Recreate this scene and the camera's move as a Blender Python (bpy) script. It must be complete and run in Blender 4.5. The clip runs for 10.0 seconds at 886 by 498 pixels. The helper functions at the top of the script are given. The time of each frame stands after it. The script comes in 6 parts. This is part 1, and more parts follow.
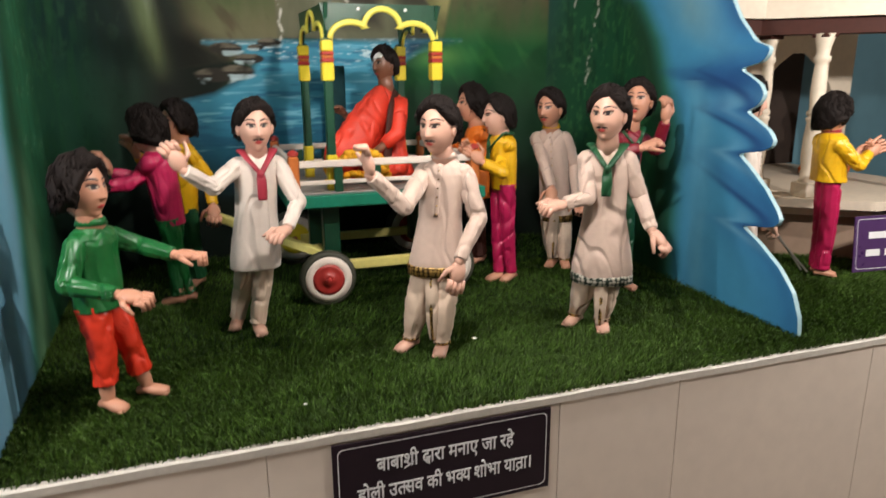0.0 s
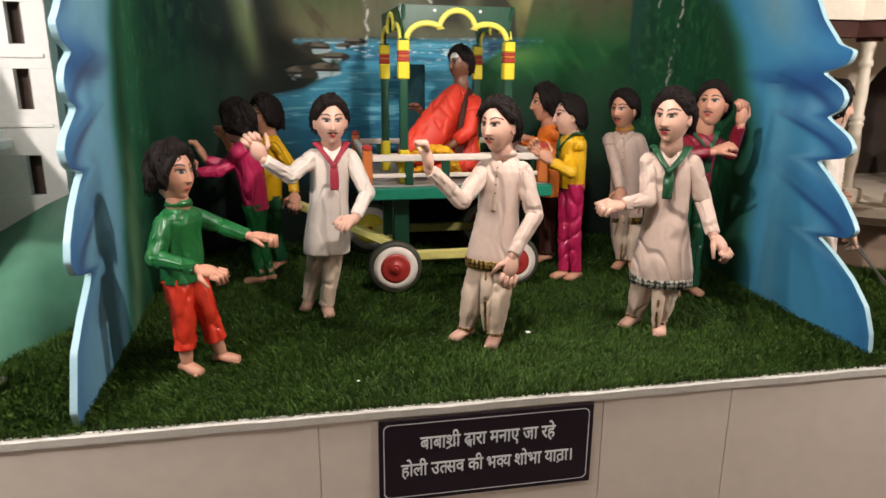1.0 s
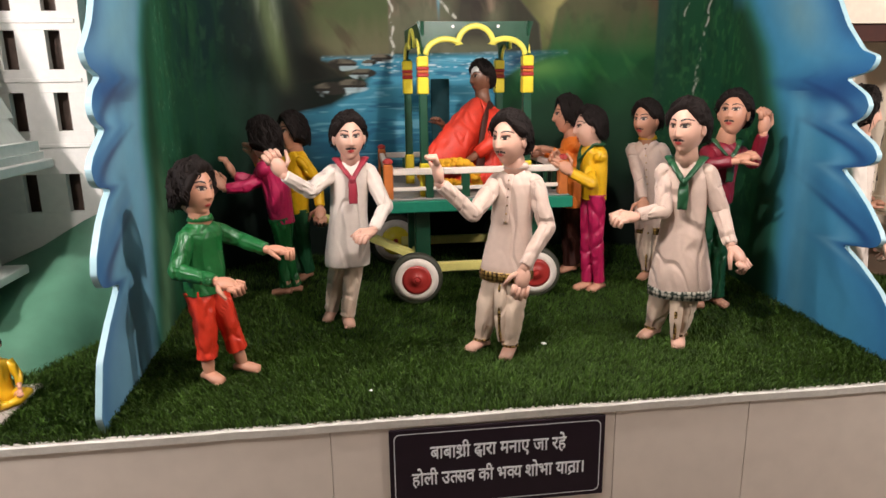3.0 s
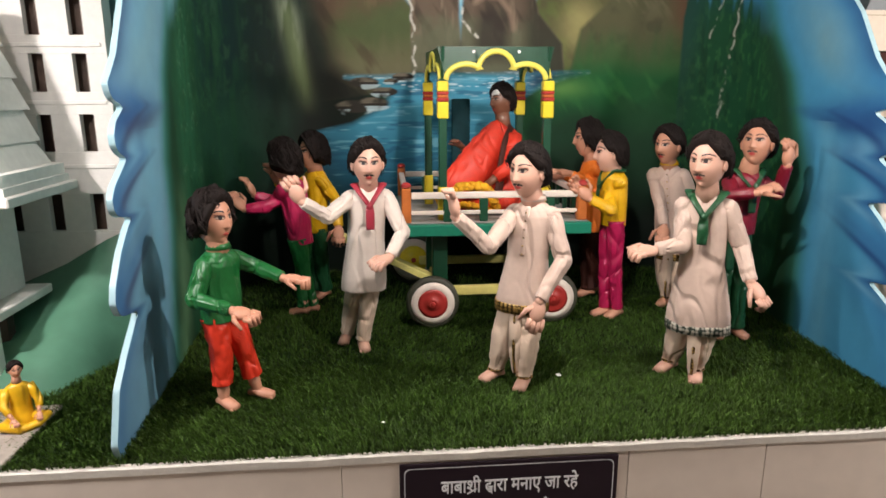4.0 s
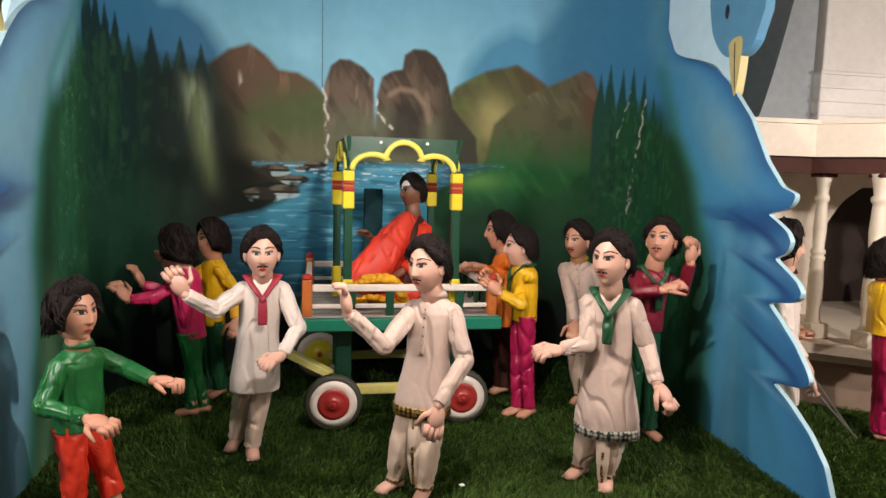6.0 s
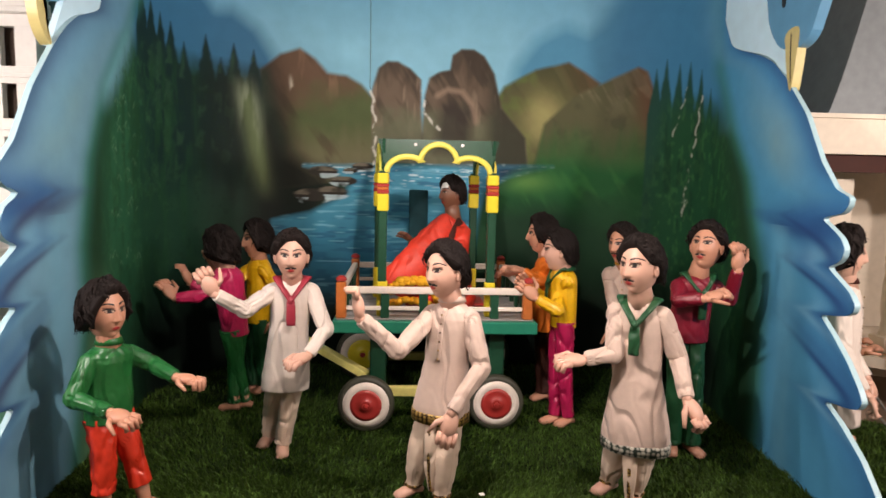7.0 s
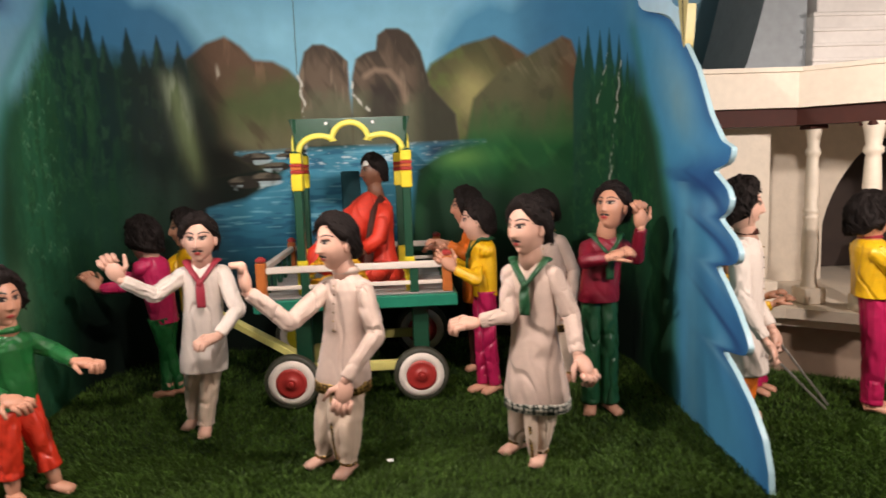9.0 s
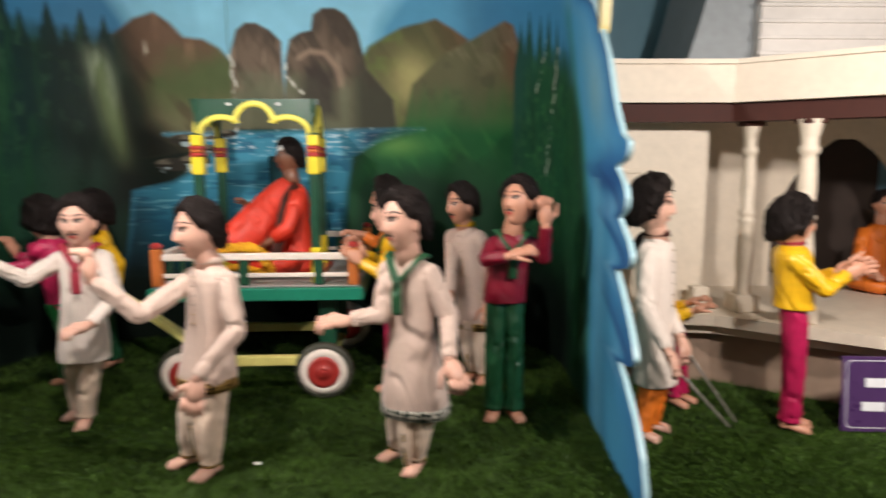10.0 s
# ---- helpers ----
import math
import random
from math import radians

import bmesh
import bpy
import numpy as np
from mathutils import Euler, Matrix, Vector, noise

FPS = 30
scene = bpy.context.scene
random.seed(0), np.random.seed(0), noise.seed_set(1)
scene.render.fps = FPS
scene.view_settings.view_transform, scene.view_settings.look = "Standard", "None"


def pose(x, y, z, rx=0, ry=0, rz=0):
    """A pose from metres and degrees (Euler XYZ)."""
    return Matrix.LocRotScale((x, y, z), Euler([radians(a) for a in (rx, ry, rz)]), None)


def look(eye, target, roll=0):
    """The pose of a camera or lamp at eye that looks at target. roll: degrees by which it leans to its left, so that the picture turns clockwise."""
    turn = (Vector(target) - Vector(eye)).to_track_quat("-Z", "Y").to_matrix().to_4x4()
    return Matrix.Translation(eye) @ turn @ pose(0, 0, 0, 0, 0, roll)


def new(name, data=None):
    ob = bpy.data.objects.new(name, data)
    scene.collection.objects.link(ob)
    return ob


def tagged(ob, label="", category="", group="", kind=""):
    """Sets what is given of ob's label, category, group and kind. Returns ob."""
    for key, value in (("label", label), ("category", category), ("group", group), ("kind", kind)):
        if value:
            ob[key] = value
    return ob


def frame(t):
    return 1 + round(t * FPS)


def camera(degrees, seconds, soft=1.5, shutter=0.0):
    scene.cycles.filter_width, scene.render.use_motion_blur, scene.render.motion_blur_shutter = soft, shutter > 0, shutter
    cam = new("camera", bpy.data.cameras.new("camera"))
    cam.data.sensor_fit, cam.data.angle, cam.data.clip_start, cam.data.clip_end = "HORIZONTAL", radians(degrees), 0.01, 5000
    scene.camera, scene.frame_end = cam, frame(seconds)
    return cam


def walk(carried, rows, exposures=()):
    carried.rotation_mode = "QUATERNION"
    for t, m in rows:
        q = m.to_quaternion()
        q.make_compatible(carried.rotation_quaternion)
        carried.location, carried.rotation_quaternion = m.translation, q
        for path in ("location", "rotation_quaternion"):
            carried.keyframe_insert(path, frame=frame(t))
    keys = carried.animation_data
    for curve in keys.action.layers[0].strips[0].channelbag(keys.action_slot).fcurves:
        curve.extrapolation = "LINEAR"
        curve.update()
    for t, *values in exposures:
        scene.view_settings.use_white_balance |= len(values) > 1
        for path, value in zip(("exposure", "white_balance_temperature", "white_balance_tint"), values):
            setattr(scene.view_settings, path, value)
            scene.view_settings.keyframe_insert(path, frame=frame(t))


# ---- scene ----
cam = camera(67.9, 10.0, shutter=0.5)
PATH = [
    (0, (-0.492, -1.403, 1.55), (0.142, 0.428, 1.057), -0.4),
    (0.3, (-0.482, -1.396, 1.555), (0.094, 0.442, 1.016), 1.2),
    (0.5, (-0.452, -1.431, 1.55), (0.012, 0.448, 1.044), 0.5),
    (1, (-0.416, -1.506, 1.556), (-0.049, 0.396, 1.056), 0.4),
    (1.5, (-0.388, -1.551, 1.559), (-0.142, 0.382, 1.108), -0.1),
    (1.8, (-0.371, -1.555, 1.564), (-0.128, 0.371, 1.082), -0.8),
    (2, (-0.368, -1.557, 1.552), (-0.107, 0.368, 1.077), -0.5),
    (2.5, (-0.354, -1.559, 1.563), (-0.126, 0.369, 1.083), -1.2),
    (3.8, (-0.301, -1.527, 1.572), (-0.072, 0.41, 1.129), 0.3),
    (4, (-0.308, -1.528, 1.651), (-0.139, 0.41, 1.188), -0.2),
    (4.5, (-0.283, -1.574, 1.67), (-0.088, 0.397, 1.394), 1.7),
    (5, (-0.261, -1.527, 1.695), (-0.028, 0.45, 1.5), 1.5),
    (5.5, (-0.212, -1.456, 1.665), (0.141, 0.501, 1.454), 0.9),
    (5.7, (-0.213, -1.44, 1.655), (0.182, 0.511, 1.454), 1.5),
    (7, (-0.011, -1.422, 1.677), (0.109, 0.563, 1.464), 1.3),
    (7.5, (0.025, -1.432, 1.665), (0.055, 0.56, 1.492), 1.0),
    (8, (0.048, -1.441, 1.671), (0.059, 0.549, 1.473), -0.3),
    (8.5, (0.131, -1.47, 1.644), (0.092, 0.518, 1.432), -0.4),
    (9, (0.291, -1.473, 1.622), (0.41, 0.509, 1.377), -2.0),
    (9.5, (0.469, -1.406, 1.632), (0.45, 0.576, 1.365), -0.1),
    (9.6, (0.49, -1.398, 1.633), (0.442, 0.584, 1.372), -0.1),
    (10, (0.665, -1.365, 1.609), (0.75, 0.615, 1.336), -0.2),
]
TONES = [(0, 0.03, 6500, 10), (1.5, 0.0, 6500, 13), (2.5, 0.05, 6500, 14), (4, 0.05, 6500, 13), (5, -0.1, 6500, 12), (7, -0.05, 6900, 19), (8.5, -0.05, 7050, 21), (9, -0.05, 6800, 17), (9.5, -0.03, 6500, 12), (10, 0.0, 6500, 12)]
walk(cam, [(t, look(eye, target, roll)) for t, eye, target, roll in PATH], TONES)

H = 0.75            # top of the stage
G = H + 0.012       # level on which the figures stand, in the turf


# ---- light ----
world = bpy.data.worlds.new("hall")
scene.world = world
world.use_nodes = True
world.node_tree.nodes["Background"].inputs[0].default_value = (0.9, 0.85, 0.8, 1)
world.node_tree.nodes["Background"].inputs[1].default_value = 0.003


def lamp(name, kind, at, watts, size, colour, target=None):
    data = bpy.data.lights.new(name, kind)
    data.energy, data.color = watts, colour
    ob = new(name, data)
    if kind == "POINT":
        data.shadow_soft_size = size
    else:
        data.shape, data.size = "DISK", size
    ob.matrix_basis = look(at, target) if target else Matrix.Translation(at)
    return ob


WARM = (0.98, 0.91, 0.84)
lamp("stage_lamp", "POINT", (0.10, -0.14, 2.13), 57, 0.02, WARM)
lamp("stage_lamp", "POINT", (-0.30, 0.10, 2.28), 7, 0.02, WARM)
for x in (1.62, 2.55):
    lamp("stage_lamp_temple", "AREA", (x, -0.62, 2.02), 19, 0.07, WARM, (x * 0.9 + 0.2, 1.1, 1.1))
for x, y, z, watts in ((-1.35, -0.36, 2.2, 8), (-1.75, -0.50, 2.0, 24)):
    lamp("stage_lamp_town", "AREA", (x, y, z), watts, 0.07, (1.0, 0.95, 0.90), (x, 0.6, 1.1))
lamp("hall_light", "AREA", (-0.6, -2.2, 3.1), 1.5, 1.2, (1.0, 0.92, 0.86), (-0.6, -2.0, 0))
lamp("hall_light", "AREA", (1.8, -2.2, 3.1), 1.4, 1.2, (1.0, 0.92, 0.86), (1.8, -2.0, 0))


# ---- materials ----
def lin(c):
    return tuple(((v / 255 + 0.055) / 1.055) ** 2.4 if v > 10 else v / 255 / 12.92 for v in c)


def material(name, colour, rough=0.5, vary=0.12, scale=30.0, bump=0.15, fine=200.0, metal=0.0, spread=0.0, stretch=(1, 1, 1), sheen=0.0, crease=0.0, gloss=0.5):
    """A painted or woven surface: colour in 0..1, mottled at two scales, with fine relief."""
    m = bpy.data.materials.new(name)
    m.use_nodes = True
    nt = m.node_tree
    b = nt.nodes["Principled BSDF"]
    tc = nt.nodes.new("ShaderNodeTexCoord")
    mp = nt.nodes.new("ShaderNodeMapping")
    mp.inputs["Scale"].default_value = stretch
    nt.links.new(tc.outputs["Object"], mp.inputs["Vector"])
    big = nt.nodes.new("ShaderNodeTexNoise")
    big.inputs["Scale"].default_value, big.inputs["Detail"].default_value = scale * 0.25, 4
    small = nt.nodes.new("ShaderNodeTexNoise")
    small.inputs["Scale"].default_value, small.inputs["Detail"].default_value = scale * 2, 5
    for n in (big, small):
        nt.links.new(mp.outputs["Vector"], n.inputs["Vector"])
    add = nt.nodes.new("ShaderNodeMath")
    add.operation = "ADD"
    nt.links.new(big.outputs[0], add.inputs[0])
    nt.links.new(small.outputs[0], add.inputs[1])
    ramp = nt.nodes.new("ShaderNodeMapRange")
    ramp.inputs["From Min"].default_value, ramp.inputs["From Max"].default_value = 0.6, 1.4
    ramp.inputs["To Min"].default_value, ramp.inputs["To Max"].default_value = 1 - vary, 1 + vary
    nt.links.new(add.outputs[0], ramp.inputs["Value"])
    hsv = nt.nodes.new("ShaderNodeHueSaturation")
    hsv.inputs["Color"].default_value = (*colour, 1)
    last = ramp.outputs[0]
    if spread:
        info = nt.nodes.new("ShaderNodeNewGeometry")
        mr = nt.nodes.new("ShaderNodeMapRange")
        mr.inputs["To Min"].default_value, mr.inputs["To Max"].default_value = 1 - spread, 1 + spread
        nt.links.new(info.outputs["Random Per Island"], mr.inputs["Value"])
        mul = nt.nodes.new("ShaderNodeMath")
        mul.operation = "MULTIPLY"
        nt.links.new(last, mul.inputs[0])
        nt.links.new(mr.outputs[0], mul.inputs[1])
        last = mul.outputs[0]
    nt.links.new(last, hsv.inputs["Value"])
    nt.links.new(hsv.outputs[0], b.inputs["Base Color"])
    rr = nt.nodes.new("ShaderNodeMapRange")
    rr.inputs["To Min"].default_value, rr.inputs["To Max"].default_value = max(0.05, rough - 0.08), min(1, rough + 0.08)
    nt.links.new(small.outputs[0], rr.inputs["Value"])
    nt.links.new(rr.outputs[0], b.inputs["Roughness"])
    b.inputs["Metallic"].default_value, b.inputs["Specular IOR Level"].default_value = metal, gloss
    if sheen:
        b.inputs["Sheen Weight"].default_value = sheen
    if bump:
        fn = nt.nodes.new("ShaderNodeTexNoise")
        fn.inputs["Scale"].default_value, fn.inputs["Detail"].default_value = fine, 3
        nt.links.new(mp.outputs["Vector"], fn.inputs["Vector"])
        bp = nt.nodes.new("ShaderNodeBump")
        bp.inputs["Strength"].default_value, bp.inputs["Distance"].default_value = bump, 0.004
        nt.links.new(fn.outputs[0], bp.inputs["Height"])
        nt.links.new(bp.outputs[0], b.inputs["Normal"])
        if crease:
            cr = nt.nodes.new("ShaderNodeTexNoise")
            cr.inputs["Scale"].default_value, cr.inputs["Detail"].default_value, cr.inputs["Distortion"].default_value = 6.5, 1.2, 0.5
            cm = nt.nodes.new("ShaderNodeMapping")
            cm.inputs["Scale"].default_value, cm.inputs["Rotation"].default_value = (1.3, 1.3, 0.6), (0.5, 0.45, 0.2)
            nt.links.new(tc.outputs["Object"], cm.inputs["Vector"])
            nt.links.new(cm.outputs["Vector"], cr.inputs["Vector"])
            off = nt.nodes.new("ShaderNodeMath")
            off.operation, off.inputs[1].default_value = "SUBTRACT", 0.5
            size = nt.nodes.new("ShaderNodeMath")
            size.operation = "ABSOLUTE"
            nt.links.new(cr.outputs[0], off.inputs[0])
            nt.links.new(off.outputs[0], size.inputs[0])
            ridge = nt.nodes.new("ShaderNodeMapRange")
            ridge.interpolation_type = "SMOOTHSTEP"
            ridge.inputs["From Min"].default_value, ridge.inputs["From Max"].default_value = 0.0, 0.055
            nt.links.new(size.outputs[0], ridge.inputs["Value"])
            cb = nt.nodes.new("ShaderNodeBump")
            cb.inputs["Strength"].default_value, cb.inputs["Distance"].default_value = crease, 0.02
            nt.links.new(ridge.outputs[0], cb.inputs["Height"])
            nt.links.new(cb.outputs[0], bp.inputs["Normal"])
    return m


def painted(name, rough=0.45):
    """Brushed paint, its colours from the mesh's colour attribute, with fine brush relief."""
    m = bpy.data.materials.new(name)
    m.use_nodes = True
    nt = m.node_tree
    b = nt.nodes["Principled BSDF"]
    at = nt.nodes.new("ShaderNodeVertexColor")
    at.layer_name = "art"
    tc = nt.nodes.new("ShaderNodeTexCoord")
    n1 = nt.nodes.new("ShaderNodeTexNoise")
    n1.inputs["Scale"].default_value, n1.inputs["Detail"].default_value = 14, 4
    nt.links.new(tc.outputs["Object"], n1.inputs["Vector"])
    mr = nt.nodes.new("ShaderNodeMapRange")
    mr.inputs["From Min"].default_value, mr.inputs["From Max"].default_value = 0.3, 0.7
    mr.inputs["To Min"].default_value, mr.inputs["To Max"].default_value = 0.96, 1.04
    nt.links.new(n1.outputs[0], mr.inputs["Value"])
    hsv = nt.nodes.new("ShaderNodeHueSaturation")
    nt.links.new(at.outputs[0], hsv.inputs["Color"])
    nt.links.new(mr.outputs[0], hsv.inputs["Value"])
    nt.links.new(hsv.outputs[0], b.inputs["Base Color"])
    b.inputs["Roughness"].default_value, b.inputs["Specular IOR Level"].default_value = rough, 0.2
    bp = nt.nodes.new("ShaderNodeBump")
    bp.inputs["Strength"].default_value, bp.inputs["Distance"].default_value = 0.12, 0.003
    n2 = nt.nodes.new("ShaderNodeTexNoise")
    n2.inputs["Scale"].default_value, n2.inputs["Detail"].default_value = 120, 3
    nt.links.new(tc.outputs["Object"], n2.inputs["Vector"])
    nt.links.new(n2.outputs[0], bp.inputs["Height"])
    nt.links.new(bp.outputs[0], b.inputs["Normal"])
    return m


def beaded(name, light, dark, scale, rough, metal):
    """A woven or beaded ribbon: light beads on a dark ground."""
    m = bpy.data.materials.new(name)
    m.use_nodes = True
    nt = m.node_tree
    b = nt.nodes["Principled BSDF"]
    tc = nt.nodes.new("ShaderNodeTexCoord")
    vo = nt.nodes.new("ShaderNodeTexVoronoi")
    vo.inputs["Scale"].default_value, vo.inputs["Randomness"].default_value = scale, 0.35
    nt.links.new(tc.outputs["Object"], vo.inputs["Vector"])
    mr = nt.nodes.new("ShaderNodeMapRange")
    mr.inputs["From Min"].default_value, mr.inputs["From Max"].default_value = 0.36, 0.60
    nt.links.new(vo.outputs["Distance"], mr.inputs["Value"])
    mix = nt.nodes.new("ShaderNodeMix")
    mix.data_type = "RGBA"
    mix.inputs["A"].default_value, mix.inputs["B"].default_value = (*light, 1), (*dark, 1)
    nt.links.new(mr.outputs[0], mix.inputs["Factor"])
    nt.links.new(mix.outputs["Result"], b.inputs["Base Color"])
    b.inputs["Roughness"].default_value, b.inputs["Metallic"].default_value = rough, metal
    bp = nt.nodes.new("ShaderNodeBump")
    bp.inputs["Strength"].default_value, bp.inputs["Distance"].default_value, bp.invert = 0.6, 0.003, True
    nt.links.new(vo.outputs["Distance"], bp.inputs["Height"])
    nt.links.new(bp.outputs[0], b.inputs["Normal"])
    return m


ART = painted("scenery_paint", 0.6)
M = {
    "white_edge": material("white_edge_paint", (0.34, 0.52, 0.58), 0.4, 0.06),
    "panel": material("cream_laminate", (0.72, 0.62, 0.54), 0.35, 0.06, 8, 0.05),
    "lip": material("white_lip", (0.72, 0.68, 0.62), 0.5, 0.1, 40, 0.3, 90),
    "turf_base": material("turf_base", (0.010, 0.022, 0.005), 0.9, 0.3, 60, gloss=0.1),
    "turf": material("turf_blades", (0.048, 0.097, 0.013), 0.6, 0.4, 26, 0, spread=0.5, gloss=0.25),
    "floor": material("hall_floor_tile", (0.45, 0.41, 0.37), 0.25, 0.08, 6, 0.02),
    "wall": material("hall_wall_paint", (0.6, 0.56, 0.5), 0.7, 0.06, 5, 0.1),
    "skin": material("painted_skin", (0.56, 0.27, 0.175), 0.45, 0.06, 20, 0.03),
    "skin_fair": material("painted_fair_skin", (0.66, 0.38, 0.285), 0.42, 0.06, 20, 0.03),
    "skin_dark": material("painted_brown_skin", (0.2, 0.085, 0.05), 0.35, 0.08, 20, 0.03),
    "hair": material("black_hair", (0.011, 0.007, 0.006), 0.75, 0.3, 60, 0.2, 240, stretch=(1, 1, 0.35), gloss=0.2),
    "dark": material("dark_paint_mark", (0.012, 0.008, 0.008), 0.45, 0.1),
    "eye_white": material("eye_paint", (0.50, 0.36, 0.27), 0.4, 0.05),
    "lid": material("brown_lid_paint", (0.20, 0.085, 0.06), 0.45, 0.08, 20, 0.03),
    "lips": material("red_paint_mark", (0.48, 0.05, 0.05), 0.35, 0.1),
    "cream": material("cream_satin", (0.60, 0.45, 0.375), 0.52, 0.06, 30, 0.03, 500, sheen=0.2, crease=0.42, gloss=0.3),
    "dhoti_satin": material("golden_cream_satin", (0.68, 0.52, 0.40), 0.52, 0.06, 30, 0.03, 500, sheen=0.2, crease=0.42, gloss=0.3),
    "white": material("white_cotton", (0.71, 0.61, 0.54), 0.7, 0.05, 30, 0.05, 500, sheen=0.2, crease=0.42, gloss=0.2),
    "green": material("green_satin", (0.012, 0.125, 0.03), 0.32, 0.2, 30, 0.03, 500, crease=0.42, gloss=0.5),
    "dkgreen": material("dark_green_cloth", (0.01, 0.072, 0.027), 0.4, 0.2, 30, 0.03, 500, crease=0.42, gloss=0.5),
    "red": material("orange_red_satin", (0.62, 0.038, 0.016), 0.32, 0.15, 30, 0.03, 500, crease=0.42, gloss=0.5),
    "scarlet": material("scarlet_cloth", (0.72, 0.045, 0.02), 0.5, 0.12, 30, 0.03, 500, crease=0.42, gloss=0.5),
    "scarf_red": material("red_scarf", (0.30, 0.022, 0.04), 0.5, 0.15, 30, 0.12, 260),
    "yellow": material("yellow_satin", (0.75, 0.42, 0.01), 0.35, 0.12, 30, 0.03, 500, crease=0.42, gloss=0.5),
    "orange": material("orange_cloth", (0.72, 0.17, 0.015), 0.5, 0.12, 30, 0.03, 500, crease=0.42, gloss=0.5),
    "magenta": material("magenta_satin", (0.42, 0.012, 0.075), 0.32, 0.15, 30, 0.03, 500, crease=0.42, gloss=0.5),
    "pink": material("pink_satin", (0.55, 0.02, 0.10), 0.35, 0.15, 30, 0.03, 500, crease=0.42, gloss=0.5),
    "maroon": material("maroon_cloth", (0.19, 0.006, 0.02), 0.4, 0.15, 30, 0.03, 500, crease=0.42, gloss=0.5),
    "gold": beaded("gold_trim", (0.55, 0.34, 0.10), (0.06, 0.03, 0.012), 95, 0.35, 0.5),
    "trim": beaded("patterned_trim", (0.60, 0.56, 0.48), (0.02, 0.035, 0.025), 75, 0.6, 0.0),
    "cart_green": material("cart_green_enamel", (0.010, 0.19, 0.115), 0.35, 0.15, 20, 0.1),
    "post_green": material("post_green_enamel", (0.010, 0.062, 0.032), 0.35, 0.2, 20, 0.1),
    "cart_yellow": material("cart_yellow_enamel", (0.72, 0.58, 0.03), 0.35, 0.1, 20, 0.1),
    "lemon": material("lemon_enamel", (0.74, 0.66, 0.10), 0.4, 0.1, 20, 0.1),
    # lake tone darkened, for the shade behind the seated figure
    "back_shade": material("teal_shade_paint", (0.010, 0.052, 0.062), 0.6, 0.25, 14, 0.1, gloss=0.15),
    "pale_yellow": material("pale_yellow_enamel", (0.70, 0.62, 0.20), 0.4, 0.12, 20, 0.1),
    "cart_red": material("cart_red_enamel", (0.36, 0.03, 0.025), 0.35, 0.15, 20, 0.1),
    "cart_orange": material("cart_orange_enamel", (0.5, 0.14, 0.03), 0.4, 0.2, 20, 0.1),
    "rail_white": material("rail_white_paint", (0.76, 0.66, 0.58), 0.4, 0.1, 20, 0.1),
    "grey_boards": material("grey_deck_boards", (0.30, 0.28, 0.26), 0.6, 0.25, 15, 0.2, stretch=(1, 6, 1)),
    "tyre": material("tyre_rubber", (0.045, 0.045, 0.03), 0.55, 0.2, 60, 0.3),
    "sign": material("sign_dark", (0.016, 0.007, 0.013), 0.5, 0.12, 15, 0.0, gloss=0.2),
    "sign_violet": material("sign_violet", (0.07, 0.03, 0.11), 0.3, 0.12, 15, 0.03),
    "sign_white": material("sign_white", (0.8, 0.8, 0.82), 0.4, 0.04, 15, 0.0),
    "plaster": material("white_plaster", (0.74, 0.70, 0.66), 0.6, 0.07, 18, 0.15, 90),
    "ivory": material("ivory_plaster", (0.72, 0.62, 0.50), 0.5, 0.08, 18, 0.15, 90),
    "roof_grey": material("grey_roof_paint", (0.74, 0.73, 0.69), 0.6, 0.10, 18, 0.15, 90),
    "slate": material("blue_grey_paint", (0.30, 0.33, 0.35), 0.5, 0.15, 12, 0.1),
    "beam": material("brown_beam", (0.055, 0.016, 0.011), 0.6, 0.2, 20, 0.1, gloss=0.2),
    "base_shaded": material("shaded_base_plaster", (0.36, 0.25, 0.18), 0.6, 0.15, 10, 0.15),
    "interior_shade": material("brown_interior_shade", (0.05, 0.032, 0.025), 0.7, 0.25, 8, 0.1),
    "window_back": material("brown_window_board", (0.10, 0.062, 0.045), 0.6, 0.5, 14, 0.1),
    "sky_wall": material("sky_blue_wall", (0.16, 0.33, 0.42), 0.5, 0.08, 4, 0.05),
    "teal_wall": material("teal_wall", (0.16, 0.30, 0.30), 0.5, 0.14, 4, 0.05),
    "hill": material("green_hill_paint", (0.088, 0.225, 0.145), 0.5, 0.3, 5, 0.1),
    "bird_blue": material("bird_blue_paint", (0.09, 0.26, 0.42), 0.4, 0.15, 8, 0.06),
    "bird_light": material("bird_pale_blue_paint", (0.52, 0.74, 0.86), 0.4, 0.08, 8, 0.06),
    "beak": material("beak_yellow_paint", (0.50, 0.42, 0.17), 0.4, 0.12, 20, 0.06),
    "garland": material("marigold_garland", (0.8, 0.40, 0.01), 0.7, 0.2, 90, 0.5, spread=0.2),
    "slab": material("worn_grey_slab", (0.36, 0.31, 0.27), 0.7, 0.25, 14, 0.3, 60),
    "steel": material("grey_metal", (0.35, 0.33, 0.3), 0.35, 0.1, 20, 0.0, metal=0.8),
    "paper": material("white_scrap", (0.75, 0.75, 0.72), 0.7, 0.05),
}


